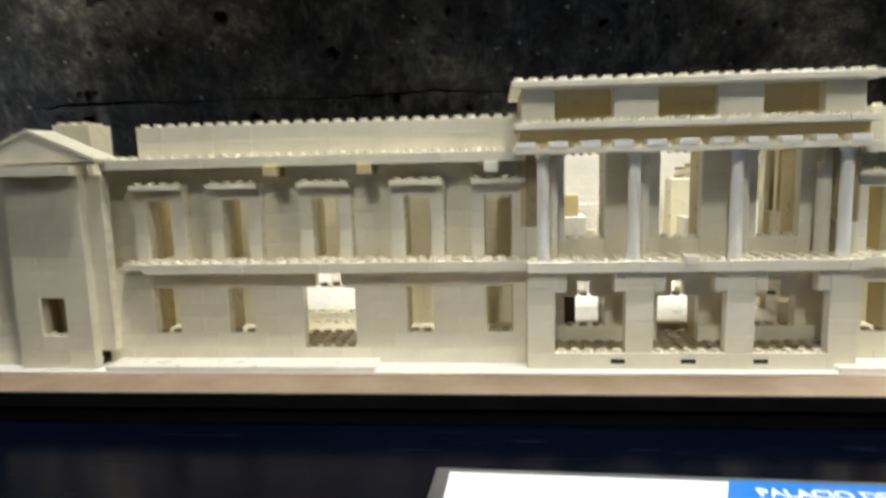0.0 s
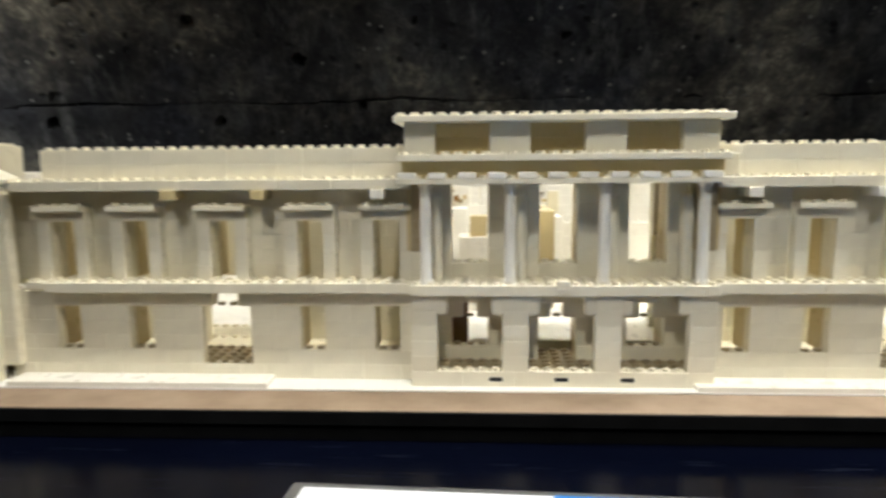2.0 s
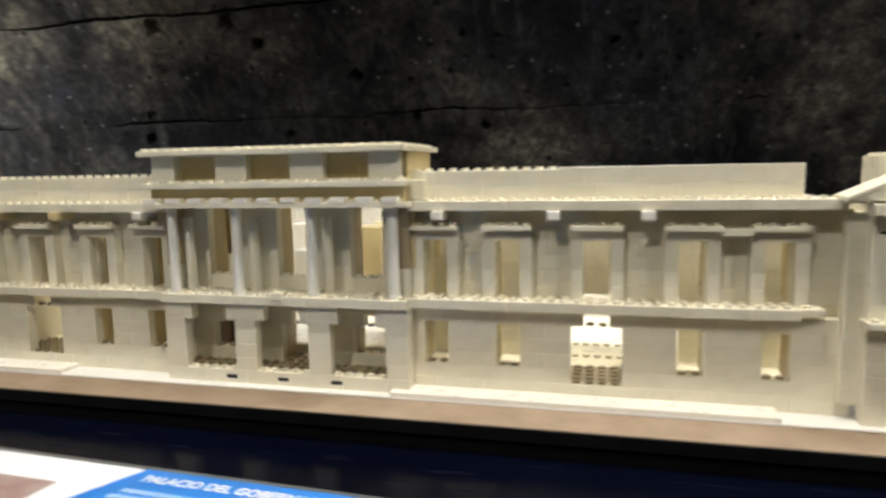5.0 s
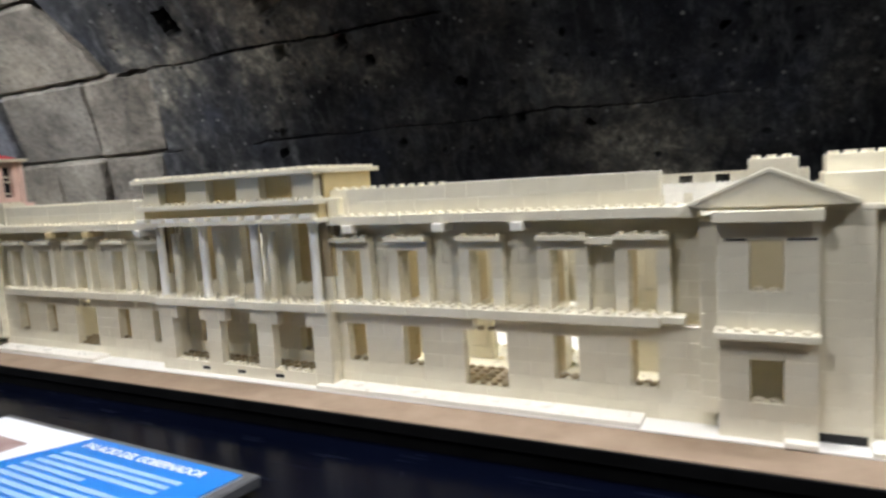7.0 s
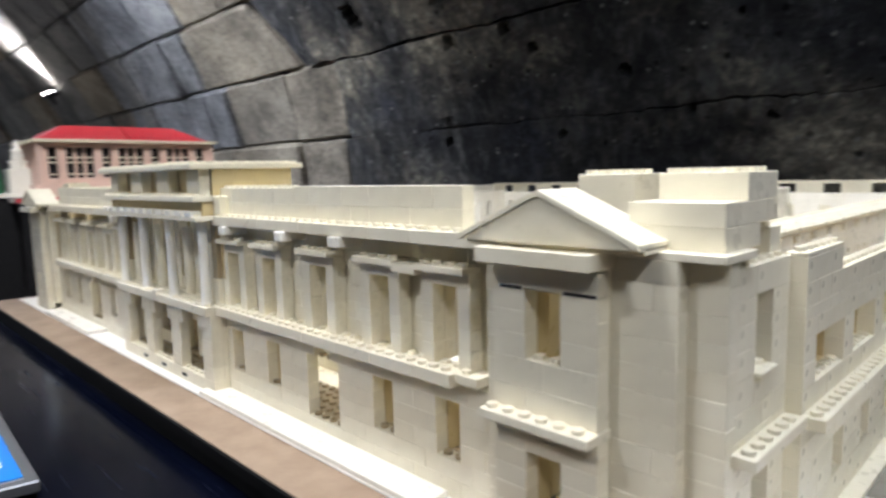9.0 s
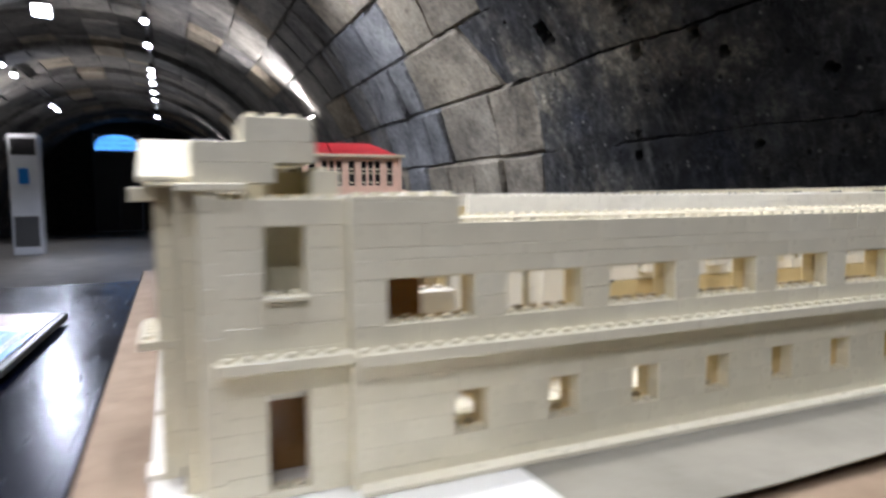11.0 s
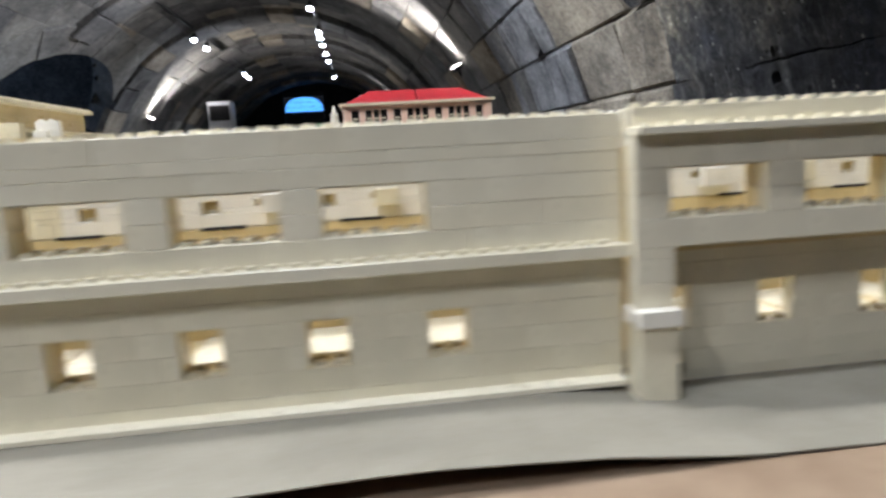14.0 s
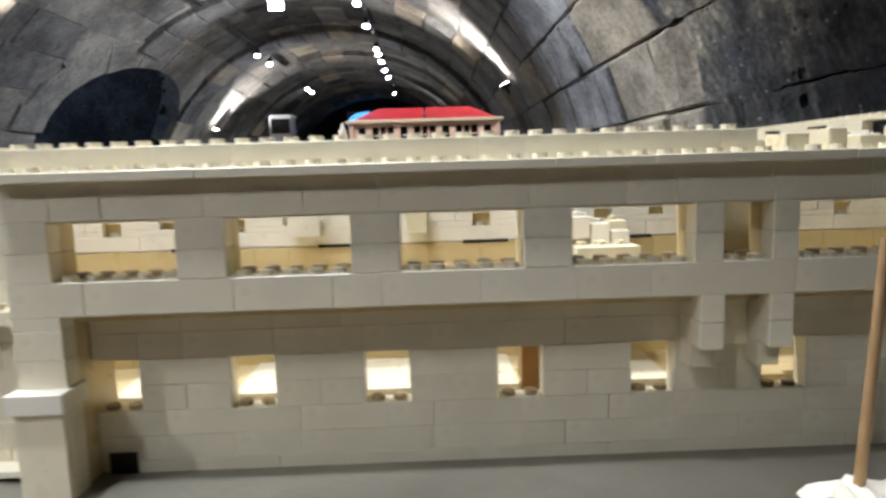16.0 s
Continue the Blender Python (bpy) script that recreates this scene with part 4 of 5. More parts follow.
def side_wing():
    """The long flank, seen close, and the overhanging part behind it."""
    pa = palace
    sash = [(10.7 + 7 * k, 15.7 + 7 * k, 20.2, 26.2) for k in range(6)]
    peep = [(14.5 + 6 * k, 16.5 + 6 * k, 4.3, 10.3) for k in range(7)]
    wall(pa, "y", 8.8, 60.5, 66.75, -1, 15.6, peep, False, name="flank_lower", levels=(-1, 1.3, 4.3, 7.3, 10.3, 13.3, 15.6))
    belt(pa, 66.75, 68.8, 8.8, 60.5, 15.6, 17.2, axis="y", name="flank_belt")
    wall(pa, "y", 8.8, 60.5, 66.75, 17.2, 33.4, sash, True, name="flank_upper", levels=(17.2, 20.2, 23.2, 26.2, 28.6, 30.2, 33.2))
    wall(pa, "y", 8.8, 60.5, 65.75, -1, 17, peep, False, TAN, "flank_lining", pieces=False, sill_mat=OLIVE, levels=(-1, 1.3, 4.3, 7.3, 10.3, 13.3, 17.2))
    wall(pa, "y", 8.8, 60.5, 65.75, 17.2, 31, sash, False, TAN, "flank_lining", pieces=False, sill_mat=OLIVE, levels=(17.2, 20.2, 23.2, 26.2, 28.6, 31))
    wall(pa, "y", 8.8, 14.8, 66.75, 33.2, 36.8, (), True, name="flank_step")
    part("plinth", U(Geo(), 67.7, 68.7, 9, 60.4, -1, -0.2), BRICK, pa)
    # overhanging part
    e = [(a, a + w, 20.2, 26.3) for a, w in ((62.3, 5), (69.3, 5), (76.3, 5), (83.3, 5), (89.5, 2), (92.6, 5), (99.6, 5))]
    f = [(62.4 + 6 * k, 64.4 + 6 * k, 4.5, 10.5) for k in range(7)]
    wall(pa, "y", 60.5, 112, 68.4, 16.7, 30.2, e, False, name="overhang_wall", levels=(16.7, 20.2, 23.2, 26.3, 30.2))
    wall(pa, "y", 62.4, 112, 66.2, -2.8, 16.7, f, False, name="arcade_inner", levels=(-2.8, -1.2, 1.6, 4.5, 7.5, 10.5, 13.5, 16.7), sill_mat=OLIVE)
    wall(pa, "y", 60.5, 112, 67.4, 16.7, 29, e, False, TAN, "overhang_lining", pieces=False, sill_mat=OLIVE, levels=(16.7, 20.2, 23.2, 26.3, 29))
    wall(pa, "y", 60.5, 62.5, 68.4, -2.7, 16.7, (), False, name="corner_pier")
    slab(pa, "pier_foot", 69.42, 69.9, 60.5, 62.5, -2.65, 7.2, BRICK)
    part("pier_cap", U(Geo(), 68.2, 70.15, 60.35, 62.65, 7.2, 9.3), WHITE, pa)
    slab(pa, "overhang_soffit", 66.2, 68.4, 60.5, 112, 15.6, 16.7, TAN)
    belt(pa, 68.0, 69.95, 60.5, 112, 30.2, 31.2, axis="y", studded=False, name="overhang_cornice")
    part("cornice_stud", studs(Geo(), 68.9, 69.9, 60.5, 112, 31.2), BRICK, pa)
    wall(pa, "y", 60.5, 91, 67.9, 31.2, 33.6, (), True, name="overhang_parapet")
    for k, y in enumerate((92.2, 94.0, 95.3, 97.4, 99)):
        part("loose_brick", U(Geo(), 67.2, 68.8, y, y + (1, 0.8, 1.6, 1, 2)[k], 31.2, (33, 33.4, 32.6, 33.6, 32.4)[k]), CREAM, pa)
    for y in (88.6, 91.5):
        corbel = part("bracket", U(Geo(), 67.0, 68.3, y + 0.1, y + 0.9, 8.3, 16.6, 0), BRICK, pa)
        lay(corbel, 66.9, y, 13.8, 2.5, 1, 2.9)
        lay(corbel, 66.9, y, 10.9, 2.5, 1, 2.9)
        lay(corbel, 66.9, y, 8.2, 1.5, 1, 2.7)
    slab(pa, "pier_return", 65.2, 68.3, 61.4, 62.38, -2.6, 16.6, TAN)
    part("foot_gap", U(Geo(), 67.15, 67.3, 62.8, 64, -2.6, -0.2, 0), DARK, pa, "small black block in place of a gap")
    slab(pa, "window_back", 66.2, 67.0, 89, 92, 18, 29, BRICK)
    for k in range(5):
        lay(pa, 59.0, 83 + 1.1 * k, 18.4 + (k * 3 % 4), 1.6, 1, 3, True, WHITE, "loose_brick")
    part("bracket_panel", U(Geo(), 66.9, 67.6, 89.6, 91.5, 10, 16.7), CREAM, pa)
    # rooms and court behind the flank
    wall(pa, "y", 9, 60, 57.5, -1, 14, (), False, TAN, "room_wall", pieces=False)
    wall(pa, "y", 60, 112, 57.5, -1, 14, (), False, TAN, "room_wall", pieces=False)
    wall(pa, "y", 17.4, 112, 57.5, 14, 19.9, (), False, TAN, "room_wall", pieces=False)
    notch = [(17 + 7 * k, 18 + 7 * k, 22.2, 24.2) for k in range(13)] + [(13.2 + 7 * k, 14 + 7 * k, 23, 24.2) for k in range(13)]
    hatch = [(22.4 + 5 * k, 24.2 + 5 * k, 29.4, 31.4) for k in range(17)]
    for p, q, mat in ((17.4, 30, CREAM), (30, 112, WHITE)):
        wall(pa, "y", p, q, 57.5, 20.1, 32, notch + hatch, False, mat, "room_wall", pieces=False, levels=(20.1, 22.2, 23, 24.2, 26.8, 29.4, 31.4, 32))
    wall(pa, "y", 9, 112, 57.1, 18, 31.9, (), False, TAN, "room_wall", pieces=False)
    belt(pa, 54, 58.7, 9, 112, 32, 33, axis="y", studded=False, name="ledge", mat=BRICK)
    part("ledge_stud", studs(Geo(), 54, 55, 12, 110, 33), BRICK, pa)
    for k in range(12):
        y = 13 + 8.3 * k
        part("ledge_slot", U(Geo(), 58.4, 58.56, y, y + 2.6, 19.75, 20.2, 0), DARK, pa)
    slab(pa, "ground_floor", 55, 62.9, 9, 112, -0.9, 2.8, TAN, False)
    # dark floor strip stands in for the shade below the windows
    slab(pa, "ground_floor", 62.9, 65.7, 9, 112, -0.9, 1, OLIVE)
    slab(pa, "room_screen", 64.2, 65.6, 9.4, 13.3, 3.4, 27, BROWN)
    # added ledge, out of sight, that keeps steep light off the floor strip
    slab(pa, "upper_floor", 65.0, 65.7, 9.2, 111.8, 13.6, 14.4, CREAM)
    # dark stair room behind the first window: close-set posts
    for k in range(12):
        y = 9.1 + 0.69 * k
        part("post", U(Geo(), 57.2 + 0.8 * (k % 3), 58.5 + 0.8 * (k % 3), y, y + 0.6, 14, (30, 27, 24, 29)[k % 4]), (TAN, OLIVE, TAN)[k % 3], pa)
    for x0, x1, y0, y1, z0, z1, mat, top in UPSTAIRS:
        slab(pa, "room_block", x0, x1, y0, y1, z0, z1, mat, top)
    # white floor plates and brown posts behind the small lower windows
    for y0, y1, mat in DOWNSTAIRS:
        if mat is BROWN:
            slab(pa, "room_block", 61.8, 63.3, y0, y1, 1.02, 12.4, mat, True)
        else:
            slab(pa, "floor_plate", 58.7, 63.9, y0 - 0.4, y1 + 0.4, 1.02, 3.3, mat)
    cross = []
    for k in range(11):
        y = 35 + 6 * k
        cross += [(y - 1, y + 2.2, 26.4, 29), (y - 0.1, y + 1.5, 29, 31.6), (y, y + 2, 5, 12)]
    wall(pa, "y", 30, 106, 36, -1, 36.7, cross, True, WHITE, "court_wall", pieces=False, levels=(-1, 5, 8, 12, 16, 20, 23.2, 26.4, 29, 31.6, 34.2, 36.7))
    wall(pa, "y", 30, 106, 33, -1, 34, (), False, TAN, "court_wall", pieces=False)
    wall(pa, "y", 14, 112, 53, -1, 31, [(16 + 6 * k, 18 + 6 * k, 5, 12) for k in range(15)], True, WHITE, "court_wall", pieces=False)


def far_wings():
    pa = palace
    wall(pa, "y", 30, 106, 23 - 55.5, -1, 35, [(20 + 6 * k, 22 + 6 * k, 20, 27) for k in range(14)] + [(20 + 6 * k, 22 + 6 * k, 5, 12) for k in range(14)], True, WHITE, "court_wall", pieces=False)
    wall(pa, "y", 9, 26.4, 23 - 67.75, -1, 40, [(11.2, 15.9, 23, 32), (18.5, 23.3, 23, 32)], True, WHITE, "flank_far", pieces=False)
    wall(pa, "y", 26.4, 116, 23 - 67.75, -1, 38, [(12 + 7 * k, 16 + 7 * k, 20, 26) for k in range(2, 14)], True, WHITE, "flank_far", pieces=False)
    wall(pa, "x", -44, 67, 115, -1, 39, [(-40 + 8 * k, -37 + 8 * k, 33, 36) for k in range(13)], True, BRICK, "back_wall", pieces=False)
    wall(pa, "x", -33, 55, 105, -1, 34, [(-30 + 6 * k, -28 + 6 * k, 20, 27) for k in range(14)], True, WHITE, "court_wall", pieces=False)
    slab(pa, "court_floor", -32, 54, 14, 105, -1, -0.2, WHITE)
    # stairs and walls in the court behind the portico
    wall(pa, "x", -22, 44, 29, -1, 24, [(4, 5, 12, 15), (19, 20, 12, 15), (26, 27, 12, 15), (-9, -8, 12, 15)], True, WHITE, "court_screen", pieces=False)
    slab(pa, "court_step", 1, 22, 8, 28.9, -0.2, 2.6, WHITE)
    for k in range(6):
        part("stair_step", U(Geo(), 6 + 1.4 * k, 14.8, 25, 29, 2.6 + 4 * k, 6.6 + 4 * k), WHITE, pa)
        part("stair_rail", U(Geo(), 6 + 1.4 * k, 7.2 + 1.4 * k, 24.2, 25, 8 + 4 * k, 14 + 4 * k), CREAM, pa)
    part("court_block", U(Geo(), 9.6, 13.4, 21, 24.8, -0.2, 29), TAN, pa)
    part("court_block", U(Geo(), 3.2, 7, 19.5, 23.5, -0.2, 22.5), WHITE, pa)
    part("court_block", U(Geo(), 4.4, 6.2, 20, 22, 22.5, 28), TAN, pa)
    part("court_block", U(Geo(), 17.8, 18.5, 17, 18, -0.2, 25), STEEL, pa)
    part("court_block", U(Geo(), 16.5, 21, 19, 22, -0.2, 22), WHITE, pa)
    part("court_block", U(Geo(), 0, 4, 25, 29, -1, 29), WHITE, pa)
    part("court_block", U(Geo(), 17, 21, 26, 29, -1, 31), CREAM, pa)
    wall(pa, "x", -4, 27, 31, -1, 38, [(1, 2.4, 24, 28), (4.4, 5.6, 29, 33), (10, 11, 26, 31), (12.4, 13.4, 27, 32), (18.6, 20.4, 30, 32), (19, 20, 27, 30), (22, 23.2, 26, 29)], True, WHITE, "court_screen", pieces=False)
    # small dark bricks on the court's wall stand in for its shaded holes
    odd = random.Random(21)
    for p, q in ((0.6, 5), (9.4, 13.8), (18.4, 22.8)):
        for k in range(9):
            x, z = odd.uniform(p, q - 0.8), 29.6 + 6.2 * odd.random()
            part("odd_brick", U(Geo(), x, x + odd.choice((0.4, 0.6, 1.0)), 30.8, 31.3, z, z + odd.choice((0.6, 0.9, 1.2)), 0), (TAN, BROWN, OLIVE, BROWN)[k % 4], pa)


portico()
for m in (False, True):
    wing(m)
    tower(m)
side_wing()
far_wings()

# ---- information panel on the table ----


def info_sign():
    sign = thing("information_sign", "framed information panel, white and blue, lying on the table", "sign")
    sign.matrix_world = pose(-5.6 * S, -13.2 * S, Z0 - 3.3 * P, -3, 0, -2.4)
    w, d = 0.264, 0.186
    part("frame", Geo().box((0, -d, -0.008), (w, 0, -0.001), 0.001), RIM, sign)
    part("print", Geo().box((0.007, -d + 0.007, -0.002), (w - 0.007, -0.007, 0.0), 0), LETTER, sign)
    g = Geo()
    z = 0.0004
    g.v = [(0.119, -0.007, z), (w - 0.007, -0.007, z), (w - 0.007, -d + 0.007, z), (0.06, -d + 0.007, z)]
    g.v += [(x, y, z - 0.0008) for x, y, _ in g.v]
    g.f = [(3, 2, 1, 0), (0, 1, 5, 4), (1, 2, 6, 5), (2, 3, 7, 6), (3, 0, 4, 7)]
    part("blue_field", g, BLUE, sign, "bright blue text field")
    g = Geo().box((0.008, -0.11, 0), (0.085, -0.032, 0.0003))
    part("photo", g, PHOTO, sign, "printed photo of a pinkish facade")
    part("photo_foreground", Geo().box((0.008, -0.15, 0), (0.07, -0.11, 0.0003)), LEAF, sign)
    data = bpy.data.curves.new("title", "FONT")
    data.body, data.size, data.extrude, data.align_x = "PALACIO DEL GOBERNADOR", 0.0098, 0.0001, "LEFT"
    data.offset = 0.00025
    data.materials.append(LETTER)
    title = new("title", data)
    title.parent = sign
    title.location = (0.126, -0.0205, z + 0.0003)
    title.scale = (0.86, 1, 1)
    rnd = random.Random(5)
    for k in range(20):
        y = -0.031 - 0.0068 * k
        left = 0.119 - 0.35 * (-y - 0.007) + 0.014
        part("text_line", Geo().box((left, y - 0.0019, z), (w - 0.016 - rnd.uniform(0, 0.02) - (0.05 if k in (3, 9) else 0), y + 0.0019, z + 0.0003)), FAINT, sign)


info_sign()

# ---- the red-roofed model on its plinth, and its neighbours ----


def red_model():
    house = thing("red_roofed_model", "pink toy-brick model with a bright red hipped roof", "building model")
    x0, x1, y0, y1, z0, z1 = -252, -219, 41.5, 112.3, 46, 88
    part("base_plate", U(Geo(), x0 - 3, x1 + 3, y0 - 3, y1 + 3, z0 - 13, z0), PINK, house)
    part("core", U(Geo(), x0 + 3, x1 - 3, y0 + 3, y1 - 3, z0, z1, 0), DARK, house)
    bays = (1, 3, 1, 3, 1, 3, 1)
    pier, light = 3.2, (y1 - y0 - 8 * 3.2) / sum(bays)
    at = y0
    for count in bays + (0,):
        part("pilaster", U(Geo(), x1 - 2.5, x1, at, at + pier, z0, z1), PINK, house)
        at += pier
        for k in range(count):
            y = at + light * k
            if k:
                part("mullion", U(Geo(), x1 - 2.3, x1 - 0.8, y - 0.55, y + 0.55, z0, z1), PINK, house)
            for z in (z0 + 9, z0 + 26):
                part("balustrade", U(Geo(), x1 - 1.9, x1 - 1.0, y + 0.7, y + light - 0.7, z, z + 1.6), CREAM, house)
        at += light * count
    for z, h in ((z0, 6), (z1 - 5, 5)):
        part("string_course", U(Geo(), x1 - 2.2, x1 - 0.4, y0, y1, z, z + h), PINK, house)
    part("string_course", U(Geo(), x1 - 2.3, x1 - 1.5, y0, y1, z0 + 21, z0 + 22.4), CREAM, house)
    for yy in (y0, y1):
        for i in range(5):
            x = x0 + (x1 - x0) * i / 4
            part("pilaster", U(Geo(), x - 1.2, x + 1.2, yy - 1, yy + 1, z0, z1), PINK, house)
    part("eave", U(Geo(), x0 - 2.5, x1 + 2.5, y0 - 2.5, y1 + 2.5, z1, z1 + 3.2), CREAM, house)
    half = (y0 + y1) / 2
    for a, b in ((y0, half - 0.4), (half + 0.4, y1)):
        for inset, lift, h in ((0, 0, 5), (4, 5, 6), (8, 10.5, 6)):
            g = Geo()
            i0, i1 = inset, inset + 4.5
            za, zb = z1 + 3.2 + lift, z1 + 3.2 + lift + h
            ya, yb = (a + (i0 if a == y0 else 0), b - (i0 if b == y1 else 0))
            yc, yd = (a + (i1 if a == y0 else 0), b - (i1 if b == y1 else 0))
            pts = [(x0 + i0, ya, za), (x1 - i0, ya, za), (x1 - i0, yb, za), (x0 + i0, yb, za), (x0 + i1, yc, zb), (x1 - i1, yc, zb), (x1 - i1, yd, zb), (x0 + i1, yd, zb)]
            g.v = [(x * S, y * S, Z0 + z * P) for x, y, z in pts]
            g.f = [(3, 2, 1, 0), (4, 5, 6, 7), (0, 1, 5, 4), (1, 2, 6, 5), (2, 3, 7, 6), (3, 0, 4, 7)]
            part("roof_tier", g, RED, house)
    plinth = thing("display_plinth", "white display stand under the red-roofed model", "plinth")
    part("top", U(Geo(), x0 - 12, x1 + 14, y0 - 12, y1 + 20, z0 - 17, z0 - 13), WHITE, plinth)
    part("edge", U(Geo(), x1 + 14, x1 + 14.8, y0 - 12, y1 + 20, z0 - 17, z0 - 12.6), RED, plinth, "dark red edging strip")
    part("body", Geo().box(((x0 - 10) * S, (y0 - 10) * S, 0), ((x1 + 12) * S, (y1 + 18) * S, Z0 + (z0 - 17) * P), 0.004), BLACK, plinth)


red_model()


def small_church():
    church = thing("white_tower_model", "small white toy-brick church tower", "building model")
    cx, cy = -228, 36
    part("nave", U(Geo(), cx - 5, cx + 4, cy - 4, cy + 3.4, 38, 62), WHITE, church)
    t = Geo().tube(cx * S, cy * S, Z0 + 62 * P, Z0 + 68 * P, 0.026, 12, 0.024, True)
    t.tube(cx * S, cy * S, Z0 + 68 * P, Z0 + 70 * P, 0.030, 12, 0.028, True)
    part("stage", t, WHITE, church)
    t = Geo().tube(cx * S, cy * S, Z0 + 69 * P, Z0 + 80 * P, 0.019, 12, 0.015, True)
    t.tube(cx * S, cy * S, Z0 + 80 * P, Z0 + 82 * P, 0.020, 12, 0.014, True)
    t.tube(cx * S, cy * S, Z0 + 82 * P, Z0 + 91 * P, 0.011, 12, 0.004)
    part("spire", t, WHITE, church)
    tree = thing("toy_tree", "dark green toy-brick tree beside the white tower", "tree model")
    for k in range(6):
        t = Geo().tube((cx - 4) * S, (cy - 7.5) * S, Z0 + (38 + 5.6 * k) * P, Z0 + (43.4 + 5.6 * k) * P, 0.022 - 0.0012 * k, 9, 0.017 - 0.0014 * k, True)
        part("bough", t, GREEN, tree)
    stand = thing("display_plinth", "black display stand under the white tower model", "plinth")
    part("top", U(Geo(), cx - 18, cx + 12, cy - 34, cy + 8, 34, 38), WHITE, stand)
    part("body", Geo().box(((cx - 17) * S, (cy - 33) * S, 0), ((cx + 11) * S, (cy + 7) * S, Z0 + 34 * P), 0.004), BLACK, stand)


small_church()


def air_conditioner(x, y):
    ac = thing("air_conditioner", "tall white floor-standing air conditioner with a blue label", "air conditioner", "standing air conditioners")
    part("casing", Geo().box((-0.19, -0.22, 0.0), (0.19, 0.22, 2.04), 0.02), AIRCON, ac)
    part("outlet", Geo().box((0.185, -0.18, 1.68), (0.196, 0.18, 1.96), 0.004), BLACK, ac, "black louvred outlet")
    for k in range(5):
        part("louvre", Geo().box((0.192, -0.18, 1.71 + 0.052 * k), (0.206, 0.18, 1.718 + 0.052 * k)), STEEL, ac)
    part("label", Geo().box((0.19, -0.08, 1.20), (0.193, 0.07, 1.46)), BLUE, ac, "blue sticker")
    part("grille", Geo().box((0.185, -0.18, 0.15), (0.196, 0.18, 0.66), 0.004), RIM, ac)
    ac.matrix_world = pose(x, y, 0)
    return ac


first = air_conditioner(-12.0, -2.18)
copy_thing(first, pose(-12.0, 0.64, 0))

far_table = thing("side_table", "dark covered table standing on the tunnel floor", "table")
part("cover", Geo().box((-3.2, -2.4, 0.0), (-1.9, -0.9, 0.72), 0.02), BLACK, far_table)
part("tabletop", Geo().box((-3.25, -2.45, 0.72), (-1.85, -0.85, 0.75), 0.006), NAVY, far_table)

pole = thing("wooden_stick", "thin round wooden stick standing on the card", "stick")
part("dowel", Geo().tube(0, 0, 0, 0.082, 0.0016, 14, 0.0015, True), STICK, pole)
pole.matrix_world = pose(73 * S, 93 * S, Z0 - 2.3 * P, -3.3, 0, 0)

scrap = thing("paper_scrap", "small folded scrap of white paper lying on the card", "paper")
g = Geo()
g.v = [(0, 0, 0), (0.014, 0.004, 0), (0.006, 0.02, 0), (0.005, 0.007, 0.011), (0.0, 0.0, 0.0006), (0.014, 0.004, 0.0006), (0.006, 0.02, 0.0006), (0.0052, 0.0074, 0.0118)]
g.f = [(0, 1, 3), (1, 2, 3), (2, 0, 3), (4, 7, 5), (5, 7, 6), (6, 7, 4), (0, 4, 5, 1), (1, 5, 6, 2), (2, 6, 4, 0)]
g.v = [(x * 0.6, y * 0.6, z * 0.5) for x, y, z in g.v]
part("fold", g, WHITE, scrap)
scrap.matrix_world = pose(72.2 * S, 92.0 * S, Z0 - 2.3 * P, 0, 0, 20)

crumple = thing("crumpled_paper", "crumpled white paper lying round the foot of the stick", "paper")
g = Geo()
nx, ny = 13, 9
for lift in (0.0, -0.0004):
    for i in range(nx):
        for j in range(ny):
            u, v = i / (nx - 1), j / (ny - 1)
            rim = max(abs(2 * u - 1), abs(2 * v - 1)) ** 3
            z = 0.004 + 0.007 * abs(noise.noise((u * 5, v * 3, 4))) + 0.006 * rim * (0.5 + noise.noise((u * 7, v * 7, 9)))
            x, y = 0.060 * (u - 0.5) + 0.004 * noise.noise((v * 4, u, 2)), 0.034 * (v - 0.5) + 0.004 * noise.noise((u * 4, v, 6))
            g.v.append((x, y, max(z, 0.0006) + lift))
m = nx * ny
for i in range(nx - 1):
    for j in range(ny - 1):
        a = i * ny + j
        g.f += [(a, a + ny, a + ny + 1, a + 1), (m + a, m + a + 1, m + a + ny + 1, m + a + ny)]
edge = [j for j in range(ny)] + [i * ny + ny - 1 for i in range(1, nx)] + [(nx - 1) * ny + j for j in range(ny - 2, -1, -1)] + [i * ny for i in range(nx - 2, 0, -1)]
g.f += [(p, q, m + q, m + p) for p, q in zip(edge, edge[1:] + edge[:1])]
part("sheet", g, WHITE, crumple)
crumple.matrix_world = pose(76.2 * S, 93.6 * S, Z0 - 2.4 * P, 0, 0, 12)

# ---- ceiling track lights and wall washers ----


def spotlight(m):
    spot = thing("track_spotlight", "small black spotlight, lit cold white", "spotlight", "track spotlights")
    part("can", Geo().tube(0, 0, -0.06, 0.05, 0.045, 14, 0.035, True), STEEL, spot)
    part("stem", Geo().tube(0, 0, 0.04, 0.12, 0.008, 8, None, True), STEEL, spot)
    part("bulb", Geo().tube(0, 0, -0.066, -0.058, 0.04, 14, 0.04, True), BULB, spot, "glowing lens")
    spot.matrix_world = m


def track(y, z, xs):
    rail = thing("light_track", "black ceiling track carrying small spotlights", "light track")
    part("rail", Geo().box((min(xs) - 1, y - 0.018, z + 0.1), (max(xs) + 1, y + 0.018, z + 0.13), 0.004), STEEL, rail)
    for x in xs:
        spotlight(pose(x, y, z, 0, -32, 0))


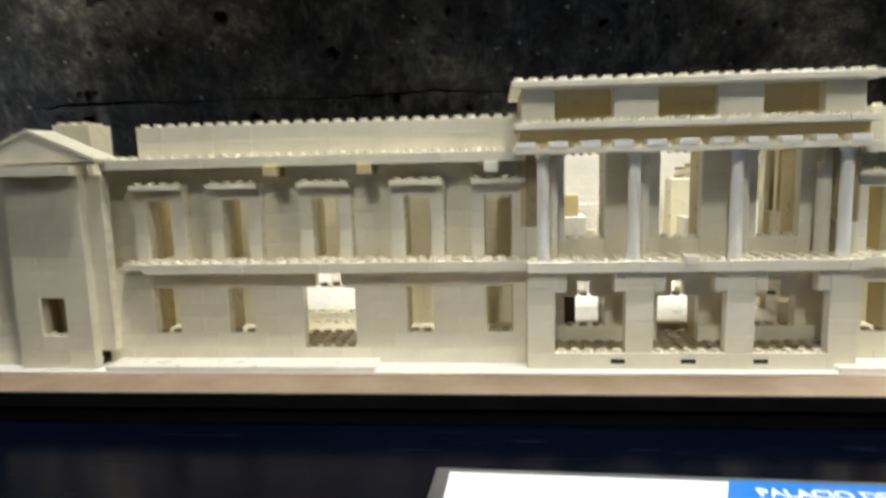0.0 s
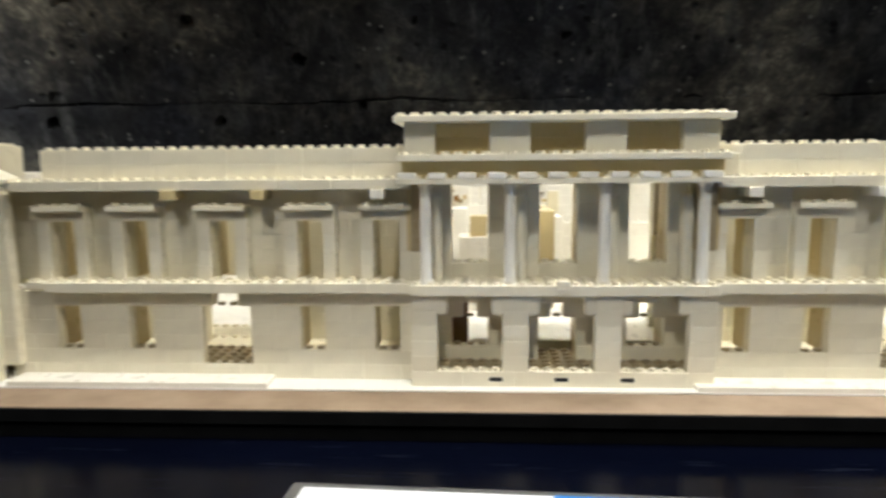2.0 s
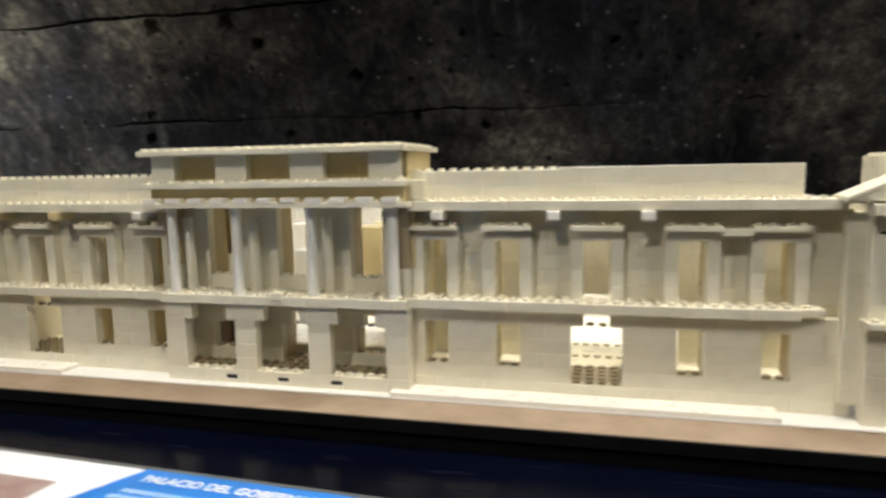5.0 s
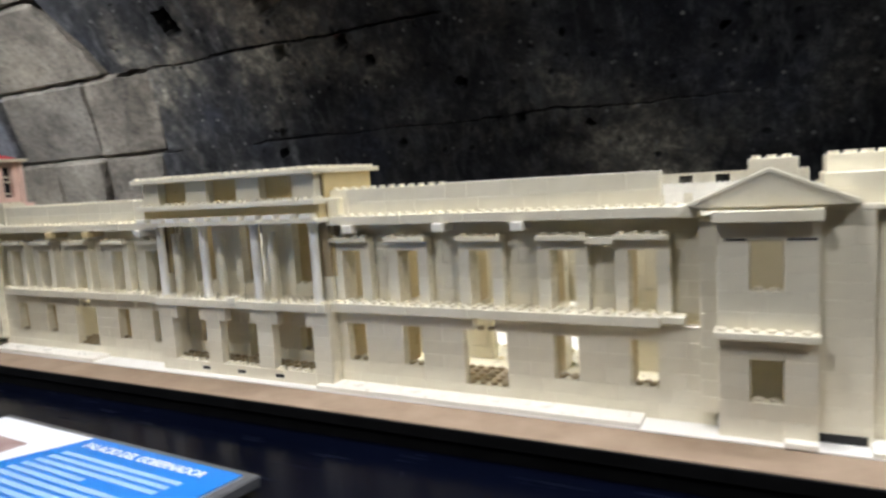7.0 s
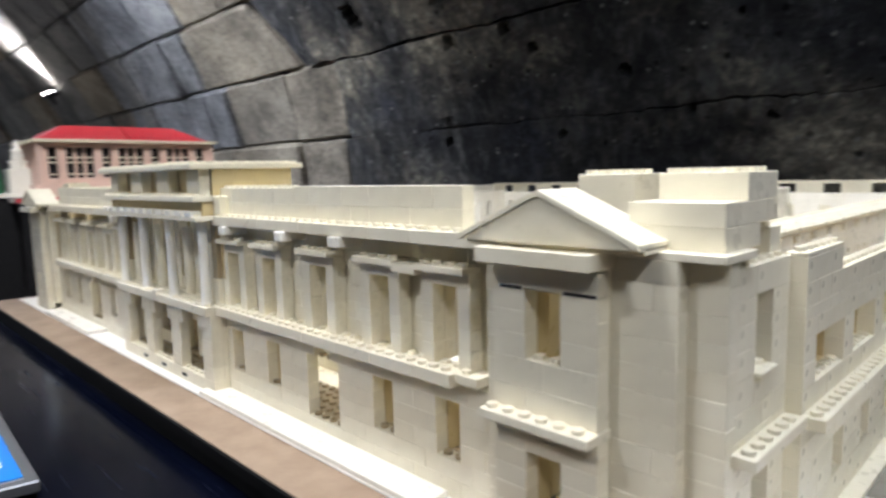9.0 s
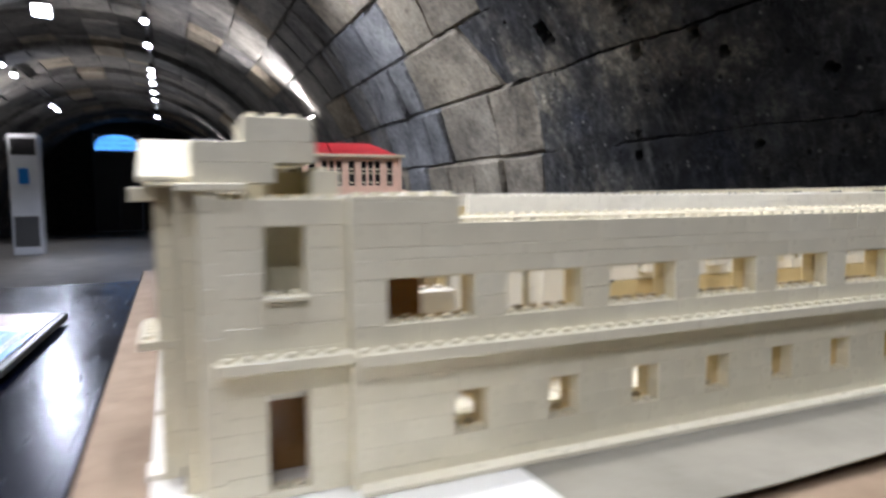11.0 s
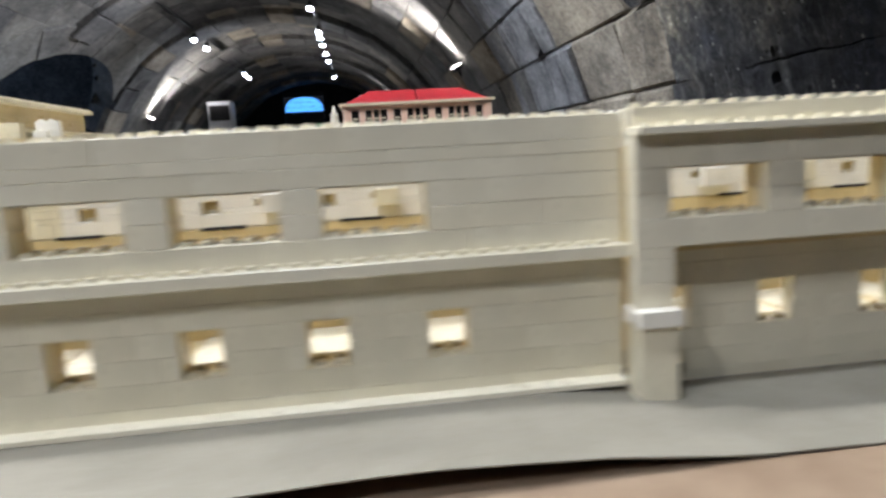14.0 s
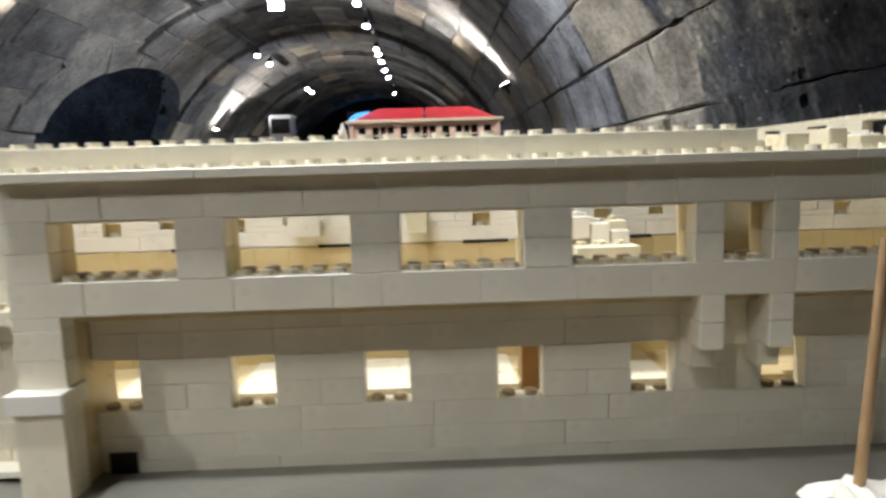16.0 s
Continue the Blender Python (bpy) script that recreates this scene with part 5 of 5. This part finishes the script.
# added cans, out of view, behind the lamps that light the model
for name, eye, target, power, size, cone in UNSEEN_SPOTS:
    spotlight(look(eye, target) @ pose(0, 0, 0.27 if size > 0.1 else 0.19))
# the near end of this track, over the model, is assumed
track(-0.15, 2.92, [0.9, -0.5, -1.9, -3.3, -4.6, -7.1, -8.3, -10.0, -10.5, -11.2, -12.2, -13.2, -16.0])
track(-1.98, 2.80, [-3.2, -9.6, -10.4, -13.8, -14.4])


def ceiling_flood(x, y, z):
    fl = thing("ceiling_floodlight", "square floodlight under the vault, dazzling cold white", "floodlight")
    part("housing", Geo().box((-0.03, -0.10, -0.08), (0.03, 0.10, 0.08), 0.01), STEEL, fl)
    part("lens", Geo().box((0.03, -0.085, -0.065), (0.036, 0.085, 0.065)), BULB, fl, "glowing lens")
    part("bracket", Geo().box((-0.02, -0.02, 0.10), (0.0, 0.02, 0.2)), STEEL, fl)
    fl.matrix_world = pose(x, y, z, 0, 25, 0)
    lamp("flood_light", "SPOT", look((x + 0.08, y, z - 0.03), (x + 3, y, 0.3)), 200, COOL, 0.1, 84, 0.8)


ceiling_flood(-7.4, -1.16, 2.97)


def washer(x, y, z, power, to):
    w = thing("wall_washer", "small floodlight on the wall, shining up the vault", "floodlight", "wall washers")
    part("housing", Geo().box((-0.09, -0.05, -0.05), (0.09, 0.05, 0.0), 0.008), STEEL, w)
    part("lens", Geo().box((-0.08, -0.04, 0.0), (0.08, 0.04, 0.006)), WASH, w, "glowing lens")
    part("bracket", Geo().box((-0.015, -0.015, -0.12), (0.015, 0.015, -0.05)), STEEL, w)
    w.matrix_world = pose(x, y, z, -25 if y < YC else 25, 0, 0)
    lamp("washer_light", "SPOT", look((x, y, z + 0.03), to), power, (1.0, 0.96, 0.9), 0.04, 95, 0.9)


def up_wall(x, a):
    """A washer on the vault at angle a, shining up along it."""
    y, z = YC + 2.86 * math.cos(a), ZC + 2.86 * math.sin(a)
    up = a + (0.55 if a < 1.57 else -0.55)
    return x, y, z, (x - 0.15, YC + 2.9 * math.cos(up), ZC + 2.9 * math.sin(up))


# the washer at x -4.6 is added, to brighten the near left vault
for x, a, power in ((-6.5, 0.60, 420), (-14.2, 0.70, 200), (-11.3, 2.57, 340), (-4.6, 2.45, 220)):
    px, py, pz, to = up_wall(x, a)
    washer(px, py, pz, power, to)
for x, y, z in ((-4.6, -0.15, 2.86), (-10.3, -0.15, 2.86), (-9.8, -1.98, 2.75), (-3.2, -1.98, 2.75), (-14.0, -1.98, 2.75)):
    lamp("track_light", "SPOT", look((x, y, z - 0.08), (x + 0.4, y, 0)), 170, COOL, 0.04, 130, 0.8)
for x, power in ((-5.0, 230), (-7.1, 300), (-10.0, 240)):
    lamp("vault_light", "SPOT", look((x, -0.15, 2.84), (x - 0.2, -3.3, 1.9)), power, COOL, 0.04, 62, 0.9)
